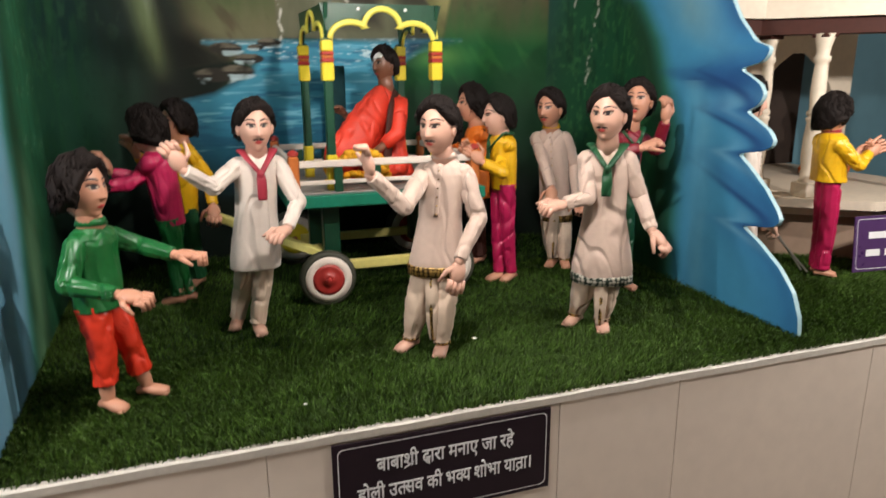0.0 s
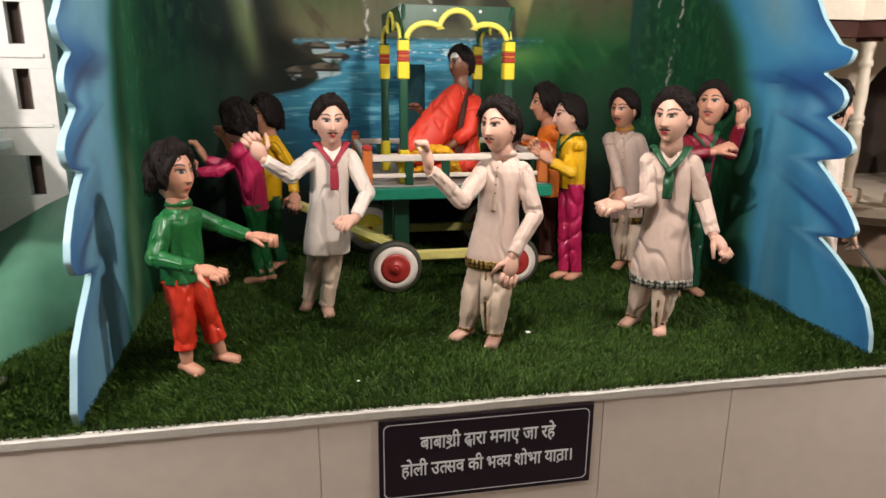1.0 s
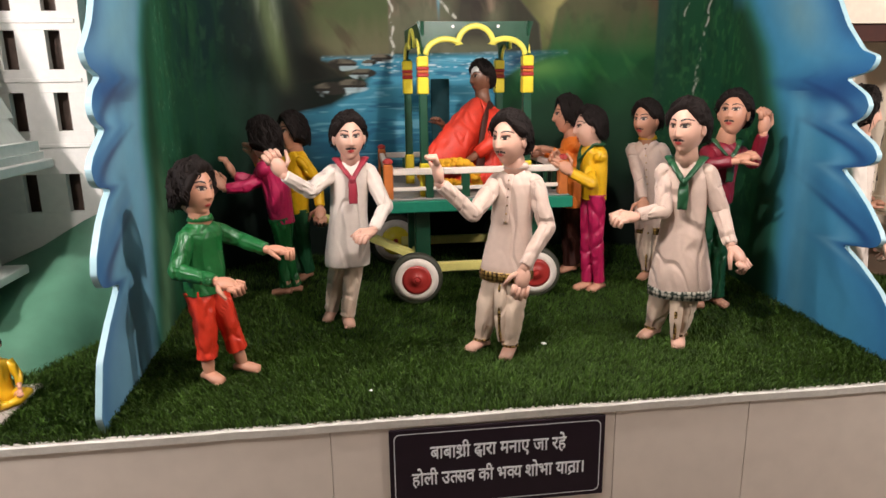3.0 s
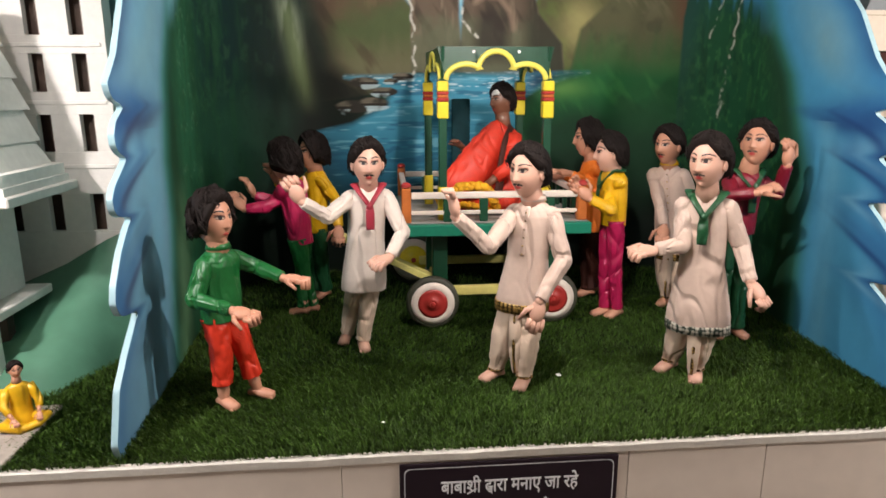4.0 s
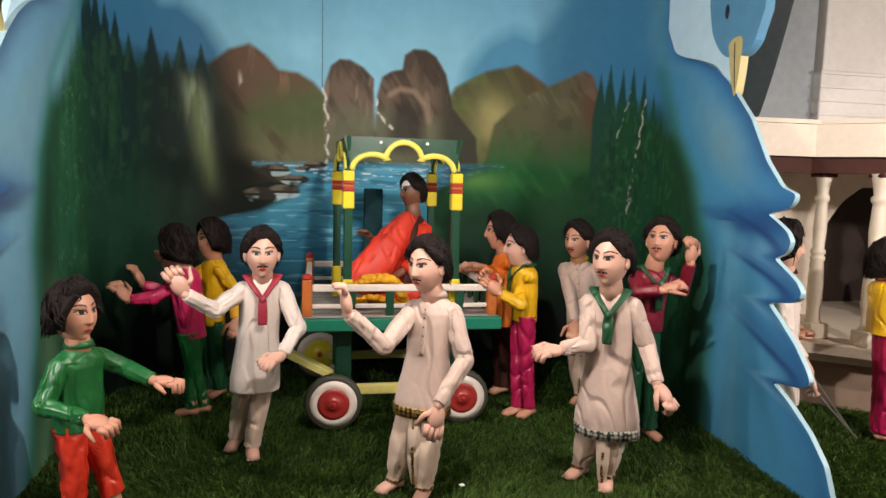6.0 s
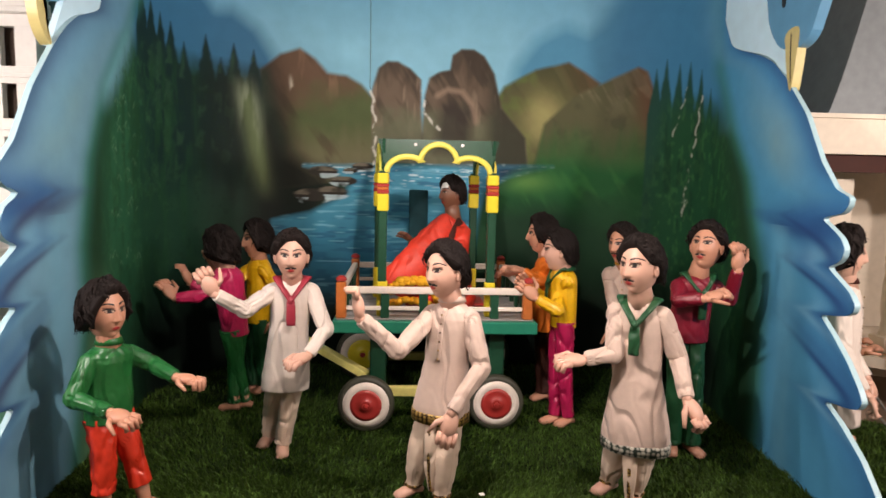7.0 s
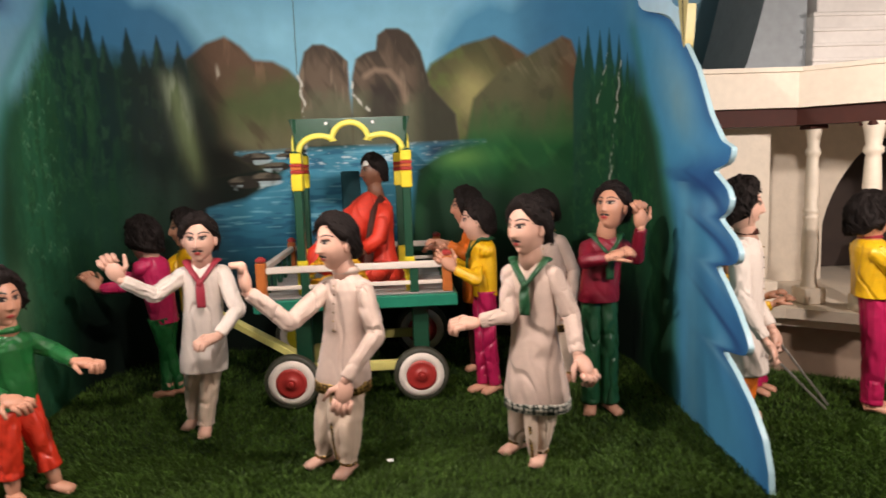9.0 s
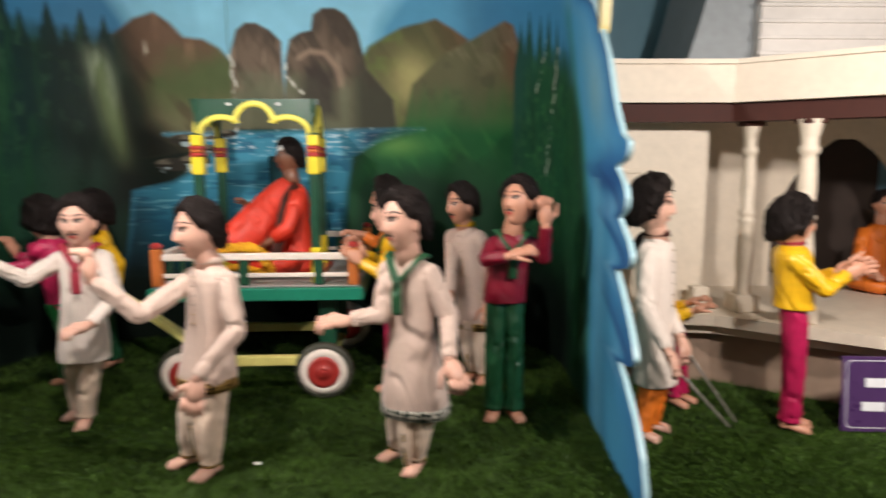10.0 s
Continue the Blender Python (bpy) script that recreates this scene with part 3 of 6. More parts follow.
    lay((34, 92, 124), lake * ramp(across, 0.5, 0.66) * 0.65)
    lay((132, 196, 214), lake * ramp(mottled(s * 0.12, z, 0.011, 7, 2), 0.62, 0.8) * 0.6)
    lay((206, 228, 232), lake * ramp(mottled(s * 0.2, z, 0.008, 8, 2), 0.64, 0.8) * ramp(z, 1.6, 1.70))
    lay((26, 52, 74), lake * ramp(s, 2.93, 3.08) * 0.9)
    lay((22, 48, 58), lake * (1 - ramp(s, 1.95, 2.2)) * (1 - ramp(z, 1.35, 1.58)) * 0.85)
    for c, h, r in ((2.16, 1.585, 0.05), (2.25, 1.60, 0.045), (2.31, 1.655, 0.035), (2.21, 1.70, 0.04), (2.40, 1.725, 0.03), (2.34, 1.705, 0.02)):
        k = np.clip(1.2 - np.hypot((s - c) / (r * 1.6), (z - h) / (r * 0.55)), 0, 0.2) * 5
        lay((48, 44, 38), k)
        lay((112, 104, 90), k * (z > h) * ramp(n2, 0.45, 0.65))
        lay((186, 208, 212), np.clip(1.35 - np.hypot((s - c) / (r * 1.6), (z - h + r * 0.15) / (r * 0.55)), 0, 0.2) * 5 * (z < h - r * 0.25) * ramp(n2, 0.45, 0.6) * 0.8)
    # green hill and woods on the right
    hill = inside(s, z, [(2.95, 0.6), (2.98, 1.45), (3.05, 1.62), (3.14, 1.70), (3.27, 1.755), (3.45, 1.77), (3.82, 1.73), (4.2, 1.75), (4.5, 1.3), (4.5, 0.6)], 0.045)
    lay((26, 92, 48), hill)
    lay((20, 54, 34), hill * (1 - ramp(z + 0.16 * (n1 - 0.5), 1.42, 1.66)))
    lay((92, 142, 72), hill * np.exp(-((s - 3.2) / 0.12) ** 2 - ((z - 1.67) / 0.045) ** 2) * 0.8)
    lay((52, 116, 58), hill * ramp(lean, 0.55, 0.75) * ramp(z, 1.5, 1.62) * 0.4)
    lay((18, 58, 34), hill * ramp(n1 + 0.3 * (n2 - 0.5), 0.48, 0.7) * 0.6)
    for c, t in ((3.80, 2.20), (3.85, 2.24), (3.92, 2.21), (3.98, 2.21), (4.05, 2.17), (4.12, 2.08), (4.19, 1.98)):
        wide = (t - z) * 0.17 * (0.75 + 0.4 * grain)
        lay((26, 66, 56), np.clip((np.minimum(wide, 0.036) - np.abs(s - c)) / 0.012 + 0.5, 0, 1) * (z < t))
    firs = inside(s, z, [(3.76, 1.4), (3.82, 1.85), (3.88, 2.02), (4.05, 2.02), (4.2, 1.95), (4.3, 1.78), (4.48, 1.4), (4.5, 0.7), (3.7, 0.7)], 0.06)
    lay((26, 70, 44), firs * 0.92)
    lay((56, 108, 62), firs * ramp(grain + 0.6 * (down - 0.5), 0.5, 0.75) * 0.45)
    lay((16, 48, 34), firs * ramp(down + 0.3 * (n2 - 0.5), 0.5, 0.72) * 0.6)
    # falls
    for line, w in (([(2.437, 2.08), (2.452, 1.95), (2.455, 1.74)], 0.006), ([(2.68, 2.09), (2.688, 2.0), (2.715, 1.95), (2.77, 1.91)], 0.006),
                    ([(3.97, 2.10), (3.93, 1.98), (3.90, 1.88)], 0.0035), ([(4.06, 2.05), (4.03, 1.85), (4.0, 1.7), (3.98, 1.52)], 0.0055)):
        wob = 0.006 * np.sin(z * 70)
        lay((206, 204, 192), stroke(s + wob, z, line, w) * ramp(mottled(s, z, 0.02, 12), 0.35, 0.62) * (0.9 if w > 0.0058 else 0.6))
    # the dark foot of the wall, with the figures' shade put into its colour
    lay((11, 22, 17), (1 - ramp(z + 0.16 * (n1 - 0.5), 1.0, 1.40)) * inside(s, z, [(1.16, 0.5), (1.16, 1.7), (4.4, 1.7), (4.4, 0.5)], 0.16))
    # blue wings, with a dark band under every lobe of feathers
    for side in (0, 1):
        q = s if side == 0 else FULL - s
        edge = wing_edge(side, z)
        if side == 0:
            inner = np.interp(z, (0.7, 1.0, 1.23, 1.44, 1.72, 1.97, 2.22, 2.45, 2.6), (0.62, 0.70, 0.76, 0.75, 0.83, 0.97, 1.22, 1.42, 1.5))
        else:
            inner = np.interp(z, (0.7, 1.0, 1.37, 1.56, 1.71, 1.88, 2.13, 2.36, 2.6), (0.80, 0.82, 0.84, 0.93, 1.0, 1.15, 1.31, 1.35, 1.4))
        lay((52, 118, 104), (1 - ramp(q, inner - 0.10, inner + 0.05)) * 0.9)
        lay((66, 138, 176) if side else (102, 147, 167), 1 - ramp(q, inner - 0.15, inner - 0.02))
        lay((52, 116, 166) if side else (82, 122, 154), (1 - ramp(q - edge, 0.02, 0.3)) * 0.7)
        lay((108, 148, 158), np.exp(-((q - edge - 0.22) / 0.13) ** 2 - ((z - 1.84) / 0.15) ** 2) * (0.55 + 0.5 * n2))
        lay((46, 84, 128) if side else (56, 84, 114), np.exp(-((q - edge) / 0.055) ** 2) * ramp(z, 1.66, 1.74) * 0.75)
        lay((96, 150, 178), np.exp(-((q - edge - 0.17) / 0.08) ** 2) * ramp(z, 1.72, 1.85) * 0.4)
        for base, reach in ((1.617, 0.40), (1.482, 0.24), (1.325, 0.26), (1.071, 0.26)) if side == 0 else ((1.587, 0.42), (1.448, 0.24), (1.305, 0.28), (1.062, 0.28)):
            u = q - edge
            rise = z - base + (0.02 + 0.25 * u - 0.6 * u * u if reach > 0.3 else -0.004 - 0.55 * u)
            lay((30, 58, 108) if side else (60, 68, 92), np.exp(-(rise / (0.040 if reach > 0.3 else 0.024)) ** 2) * (1 - ramp(q - edge, reach * 0.55, reach * 1.3)) * 0.85)
            lay((40, 84, 136), np.exp(-((rise - 0.05) / 0.05) ** 2) * (1 - ramp(q - edge, reach * 0.5, reach * 1.2)) * 0.5)
            lay((116, 172, 198), np.exp(-((rise + 0.07) / 0.03) ** 2) * (1 - ramp(q - edge, 0.08, reach * 0.9)) * 0.45)
        lay((40, 90, 140), np.exp(-((q - edge - 0.03) / 0.035) ** 2) * (z < 1.6) * 0.4)
        if side == 0:
            lay((92, 132, 98), np.exp(-((q - inner - 0.09) / 0.085) ** 2) * (1 - ramp(z, 1.1, 1.42)) * (0.65 + 0.5 * (down - 0.3)))
        lay((104, 164, 188), np.exp(-((q - inner + 0.22) / 0.06) ** 2) * (z < 1.55) * (0.2 + 0.3 * down))
    return np.clip(pic * 1.15, 0, 0.9)


def backdrop():
    cols, zs = 860, sorted(set(np.round(np.linspace(0.745, TOP, 450), 4)) | {k for k, _ in LEFT} | {k for k, _ in RIGHT})
    zs = np.array(zs)
    left, right = wing_edge(0, zs), FULL - wing_edge(1, zs)
    u = np.linspace(0, 1, cols)
    s = left[:, None] + (right - left)[:, None] * u
    z = np.repeat(zs[:, None], cols, 1)
    x, y = np.interp(s, ALONG, PLAN[:, 0]), np.interp(s, ALONG, PLAN[:, 1])
    step = 0.004
    tx, ty = np.interp(s + step, ALONG, PLAN[:, 0]) - np.interp(s - step, ALONG, PLAN[:, 0]), np.interp(s + step, ALONG, PLAN[:, 1]) - np.interp(s - step, ALONG, PLAN[:, 1])
    long = np.hypot(tx, ty)
    nx, ny = -ty / long, tx / long          # outwards
    thick = 0.016
    front = np.stack([x, y, z], -1).reshape(-1, 3)
    pick = np.r_[0:cols - 1:8, cols - 1]
    back = np.stack([x + nx * thick, y + ny * thick, z], -1)[:, pick].reshape(-1, 3)
    nz, nb = len(zs), len(pick)
    i, j = np.meshgrid(np.arange(nz - 1), np.arange(cols - 1), indexing="ij")
    a = (i * cols + j).ravel()
    f = np.c_[a, a + 1, a + cols + 1, a + cols]
    off = len(front)
    i, j = np.meshgrid(np.arange(nz - 1), np.arange(nb - 1), indexing="ij")
    b = (off + i * nb + j).ravel()
    g = np.c_[b, b + nb, b + nb + 1, b + 1]
    r = np.arange(nz - 1)
    rim = np.r_[np.c_[r * cols, (r + 1) * cols, off + (r + 1) * nb, off + r * nb],
                np.c_[r * cols + cols - 1, off + r * nb + nb - 1, off + (r + 1) * nb + nb - 1, (r + 1) * cols + cols - 1]]
    faces = np.r_[f, g, rim].tolist()
    index = [0] * len(f) + [2] * len(g) + [1] * len(rim)
    ob = mesh_object("backdrop", np.r_[front, back].tolist(), faces, [ART, M["white_edge"], M["teal_wall"]], index)
    colours = np.ones((len(front) + len(back), 4), np.float32)
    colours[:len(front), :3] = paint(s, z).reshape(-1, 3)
    layer = ob.data.color_attributes.new("art", "FLOAT_COLOR", "POINT")
    layer.data.foreach_set("color", colours.ravel())
    smooth = [True] * len(f) + [True] * len(g) + [False] * len(rim)
    ob.data.polygons.foreach_set("use_smooth", smooth)
    return tagged(ob, "curved painted landscape backdrop with blue feather-edged side wings", "backdrop", kind="structure")


wall = backdrop()
part("board_seam", box(-0.1825, -0.1800, 1.7772, 1.7792, 2.09, TOP, 0), M["dark"], wall, "thin dark joint between painted boards")


def bird_head(x, outlines):
    """Neck, head and beak of the cut-out bird above a wing, as flat boards."""
    bird = thing("bird_cutout", "painted blue bird head cut-out with yellow beak", "decoration", group="bird cut-outs")
    for name, mat, outline, thick, off in outlines:
        n, fine = len(outline), []
        for i in range(n):
            p0, p1, p2, p3 = (Vector(outline[(i + d) % n]) for d in (-1, 0, 1, 2))
            flat = max(p1.y, p2.y) > 2.55
            for k in range(1 if flat else 4):
                t = k / 4
                fine.append(tuple(0.5 * (2 * p1 + (p2 - p0) * t + (2 * p0 - 5 * p1 + 4 * p2 - p3) * t * t + (3 * p1 - p0 - 3 * p2 + p3) * t ** 3)) if not flat and p0.y < 2.55 and p3.y < 2.55 else tuple(p1 + (p2 - p1) * t))
        outline = fine
        part(name, slab(outline, thick, "x", x + off), M[mat], bird)
    return bird


bird_head(1.212, (
    ("neck", "bird_light", [(0.735, 2.045), (0.83, 2.112), (0.94, 2.152), (1.05, 2.182), (1.13, 2.222), (1.19, 2.32), (1.195, 2.6), (0.88, 2.6), (0.88, 2.34), (0.80, 2.24), (0.72, 2.136)], 0.018, 0.033),
    ("head", "bird_blue", [(0.88, 2.6), (0.88, 2.34), (0.856, 2.24), (0.80, 2.16), (0.74, 2.125), (0.66, 2.12), (0.60, 2.16), (0.56, 2.25), (0.55, 2.6)], 0.034, 0.025),
    ("beak", "beak", [(0.738, 2.175), (0.734, 2.12), (0.718, 2.05), (0.692, 1.985), (0.676, 2.05), (0.668, 2.12), (0.672, 2.185)], 0.030, 0.022),
    ("mouth_line", "dark", [(0.708, 2.165), (0.704, 2.10), (0.694, 2.02), (0.691, 2.02), (0.700, 2.10), (0.704, 2.165)], 0.003, 0.0205),
    ("eye", "dark", [(0.766, 2.315), (0.777, 2.30), (0.775, 2.275), (0.766, 2.265), (0.758, 2.275), (0.756, 2.30)], 0.004, 0.022),
))
bird_head(-1.022, (
    ("neck", "bird_light", [(0.58, 2.03), (0.645, 2.10), (0.73, 2.15), (0.84, 2.185), (0.90, 2.21), (0.944, 2.31), (0.955, 2.6), (0.74, 2.6), (0.726, 2.25), (0.67, 2.18)], 0.02, -0.03),
    ("head", "bird_blue", [(0.74, 2.6), (0.74, 2.28), (0.70, 2.21), (0.64, 2.17), (0.56, 2.16), (0.50, 2.2), (0.46, 2.29), (0.45, 2.6)], 0.02, -0.032),
    ("beak", "beak", [(0.567, 2.03), (0.53, 2.05), (0.503, 2.09), (0.492, 2.14), (0.492, 2.20), (0.51, 2.30), (0.545, 2.30), (0.527, 2.2), (0.528, 2.14), (0.545, 2.09)], 0.03, -0.028),
))


# ---- neighbouring scenes ----
tagged(part("backdrop_temple", box(1.32, 5, 1.95, 1.97, 0.755, 2.75, 0), M["sky_wall"], None), "plain sky-blue painted backdrop board", "backdrop", kind="structure")
tagged(part("backdrop_town", box(-5, -1.1, 1.10, 1.12, 0.755, 2.75, 0), M["teal_wall"], None), "plain teal painted backdrop board", "backdrop", kind="structure")


# ---- figures ----
class Shell:
    """Gathers the closed shells of one figure into one mesh."""

    def __init__(self):
        self.v, self.f, self.m, self.mats = [], [], [], []

    def slot(self, key):
        if key not in self.mats:
            self.mats.append(key)
        return self.mats.index(key)

    def rings(self, rings, key):
        k, base, n = self.slot(key), len(self.v), len(rings[0])
        for r in rings:
            self.v.extend(r)
        for a in range(len(rings) - 1):
            for i in range(n):
                j = (i + 1) % n
                p = base + a * n
                self.f.append((p + i, p + j, p + n + j, p + n + i))
                self.m.append(k)
        self.f.append(tuple(base + i for i in range(n))[::-1])
        self.f.append(tuple(base + (len(rings) - 1) * n + i for i in range(n)))
        self.m += [k, k]

    def loft(self, sections, key, side, front, n=24, folds=0.0, seed=0, square=0.0):
        """Level sections (x, y, z, half width, half depth) along the figure's own axes."""
        out, z_low, z_high = [], sections[0][2], sections[-1][2]

        def drape(z):
            return 0.25 + 1.1 * max(0.0, (z_high - z) / (z_high - z_low) - 0.4)

        for x, y, z, a, b in sections:
            ring = []
            for i in range(n):
                t = 2 * math.pi * i / n
                c, s = math.cos(t), math.sin(t)
                r = 1 + square * (abs(c * s)) * 0.35
                if folds:
                    r += folds * (0.55 * math.sin(4 * t + seed + 4 * z) * drape(z) + 0.45 * noise.noise((1.8 * c + seed, 1.8 * s, 8 * z)) + 0.22 * math.sin(9 * t + 2 * seed - 11 * z) * drape(z) + 0.25 * noise.noise((4 * c, 4 * s + seed, 22 * z)) - 0.85 * max(0.0, 1 - 10 * abs(noise.noise((1.3 * c + 2.2 * z * 3 + seed, 1.3 * s - 5 * z, 4 * z + 3.3)))))
                p = Vector((x, y, z)) + side * (a * c * r) + front * (b * s * r)
                ring.append(p)
            out.append(ring)
        self.rings(out, key)

    def tube(self, pts, radii, key, n=12, flat=1.0, up=Vector((0, 0, 1)), folds=0.0, seed=0, steps=1, pleats=0.0):
        pts, radii = [Vector(p) for p in pts], list(radii)
        if steps > 1:
            fp, fr = [], []
            for i in range(len(pts) - 1):
                p0, p1, p2, p3 = pts[max(i - 1, 0)], pts[i], pts[i + 1], pts[min(i + 2, len(pts) - 1)]
                for k in range(steps):
                    t = k / steps
                    fp.append(0.5 * (2 * p1 + (p2 - p0) * t + (2 * p0 - 5 * p1 + 4 * p2 - p3) * t * t + (3 * p1 - p0 - 3 * p2 + p3) * t ** 3))
                    fr.append(radii[i] + (radii[i + 1] - radii[i]) * t)
            pts, radii = fp + [pts[-1]], fr + [radii[-1]]
        out, run = [], 0.0
        for i, (p, r) in enumerate(zip(pts, radii)):
            run += (p - pts[i - 1]).length if i else 0
            d = (pts[min(i + 1, len(pts) - 1)] - pts[max(i - 1, 0)]).normalized()
            a = d.cross(up)
            a = a.normalized() if a.length > 1e-3 else Vector((1, 0, 0))
            b = a.cross(d).normalized()
            ring = []
            for k in range(n):
                t = 2 * math.pi * k / n
                c, q = math.cos(t), math.sin(t)
                w = 1.0
                if folds:
                    w += folds * (0.55 * noise.noise((1.6 * c + seed, 1.6 * q, run * 20)) + 0.30 * math.sin(run * 120 + 1.7 * c + 1.3 * q + seed) * max(0.0, 0.2 + noise.noise((c, q + seed, run * 14))) + 0.6 * noise.noise((3.2 * c, 3.2 * q + seed, run * 6)) - 0.8 * max(0.0, 1 - 8 * abs(noise.noise((1.2 * c + seed, 1.2 * q + run * 9, run * 16)))))
                if pleats:
                    w += pleats * (0.6 * math.sin(7 * t + seed + 9 * run) + 0.4 * math.sin(12 * t - 14 * run + 2 * seed)) * min(1.0, 4 * run)
                ring.append(p + a * (r * w * c) + b * (r * flat * w * q))
            out.append(ring)
        self.rings(out, key)

    def ball(self, c, a, b, d, key, n=16, m=10, bumps=0.0, size=30.0, shape=None):
        """An ellipsoid with half axes a, b, d (vectors); shape may reform (u, v, w) on the unit ball."""
        c = Vector(c)
        out = []
        for j in range(m + 1):
            t = math.pi * (0.02 + 0.96 * j / m)
            ring = []
            for i in range(n):
                p = 2 * math.pi * i / n
                u, v, w = math.sin(t) * math.cos(p), math.sin(t) * math.sin(p), math.cos(t)
                if shape:
                    u, v, w = shape(u, v, w)
                q = c + a * u + b * v + d * w
                if bumps:
                    q += (q - c).normalized() * bumps * (noise.noise(q * size) + 0.6 * noise.noise(q * size * 2.3))
                ring.append(q)
            out.append(ring)
        self.rings(out, key)

    def place(self, name, label, category, group=""):
        ob = mesh_object(name, self.v, self.f, [M[k] for k in self.mats], self.m, None, "", True)
        return tagged(ob, label, category, group)


UP = Vector((0, 0, 1))


def axes(turn):
    t = radians(turn)
    return Vector((math.cos(t), math.sin(t), 0)), Vector((math.sin(t), -math.cos(t), 0))


def grip(sh, at, way, skin, k=1.0, curl=0.4, palm=None):
    """A simple doll's palm with fingers and thumb, at the wrist, pointing along way."""
    way = Vector(way).normalized()
    flat = palm.normalized() if palm else UP
    side = way.cross(flat)
    side = side.normalized() if side.length > 0.05 else Vector((1, 0, 0))
    flat = side.cross(way).normalized()
    c = Vector(at) + way * 0.024 * k
    sh.ball(c, side * 0.020 * k, flat * 0.0125 * k, way * 0.028 * k, skin, 14, 10)
    for i, length in enumerate((0.030, 0.036, 0.034, 0.027)):
        o = c + way * 0.018 * k + side * (0.0105 * (i - 1.5)) * k
        p = o + (way + side * 0.06 * (i - 1.5)) * length * 0.55 * k
        q = p + (way * (1 - curl) - flat * curl * 1.2) * length * 0.55 * k
        sh.tube([o, p, q, q + (q - p) * 0.1], [0.0070 * k, 0.0066 * k, 0.0055 * k, 0.001], skin, 8)
    o = c + side * 0.014 * k - way * 0.008 * k
    sh.tube([o, o + (side * 0.9 + way * 0.5) * 0.016 * k, o + (side * 0.9 + way * 1.2 - flat * 0.4) * 0.028 * k], [0.007 * k, 0.0062 * k, 0.0035 * k], skin, 8)


def face_shape(az, t):
    """The head's surface in its own axes (side, front, up) at an azimuth from the nose and an angle from the crown."""
    u, v, w = math.sin(t) * math.sin(az), math.sin(t) * math.cos(az), math.cos(t)
    low = max(0.0, -w)
    x, y, z = 0.0425 * u * (1 - 0.27 * low ** 1.6), 0.0495 * v * (1 - 0.07 * low), 0.066 * w
    if v > 0:
        def dome(x0, z0, sx, sz):
            return math.exp(-((abs(x) - x0) / sx) ** 2 - ((z - z0) / sz) ** 2)

        q = max(0.0, min(1.0, (0.019 - z) / 0.034)) * max(0.0, min(1.0, (z + 0.0235) / 0.007))
        nose = 0.0118 * q * math.exp(-(x / (0.0042 + 0.0042 * q * q)) ** 2)
        y += min(1.0, 2 * v) * (nose - 0.0042 * dome(0.0165, 0.009, 0.010, 0.007) + 0.0020 * dome(0.0165, 0.009, 0.0075, 0.0045) + 0.0016 * dome(0.014, 0.022, 0.014, 0.006)
                                + 0.0024 * dome(0.022, -0.016, 0.012, 0.013) + 0.0030 * dome(0, -0.034, 0.011, 0.0055) + 0.0052 * dome(0, -0.056, 0.013, 0.010) - 0.0014 * dome(0, -0.0435, 0.012, 0.004))
    return x, y, z


def face_paint(x, y, z, skin, beard, mark):
    """Which paint lies on the head at a place in its own axes."""
    if y < 0.012:
        return skin
    a = abs(x)
    d = (a - 0.0165) / 0.0104
    rise = z - 0.0080 - 0.0014 * d
    lid = 0.0052 * (1 - d * d)
    if abs(d) < 1 and abs(rise) < lid * 0.72:
        return "dark" if abs(a - 0.0160) < 0.0046 else "eye_white"
    if -1.15 < d < 1.35 and -lid * 0.9 - 0.0004 < rise < max(lid, 0.0) + 0.0020:
        return "dark"
    brow = 0.0208 + 0.0044 * (1 - ((a - 0.019) / 0.014) ** 2)
    if 0.0055 < a < 0.033 and abs(z - brow) < 0.0024 - 0.00004 * (a * 1000 - 6):
        return "dark"
    if abs(d) < 1.1 and 0 < rise < 0.0080:
        return "lid"
    if beard and a < 0.0150 and abs(z + 0.0262 + 0.10 * a) < 0.0036 - 0.00010 * (a * 1000) and a > 0.0012:
        return "dark"
    if a < 0.0105 and abs(z + 0.0345 - 0.02 * a) < 0.0040 * (1 - (a / 0.0105) ** 2) + 0.0003:
        return "lips"
    if mark and (a < 0.026 and 0.024 < z < 0.048 or a < 0.003 and 0.014 < z < 0.03):
        return mark
    return skin


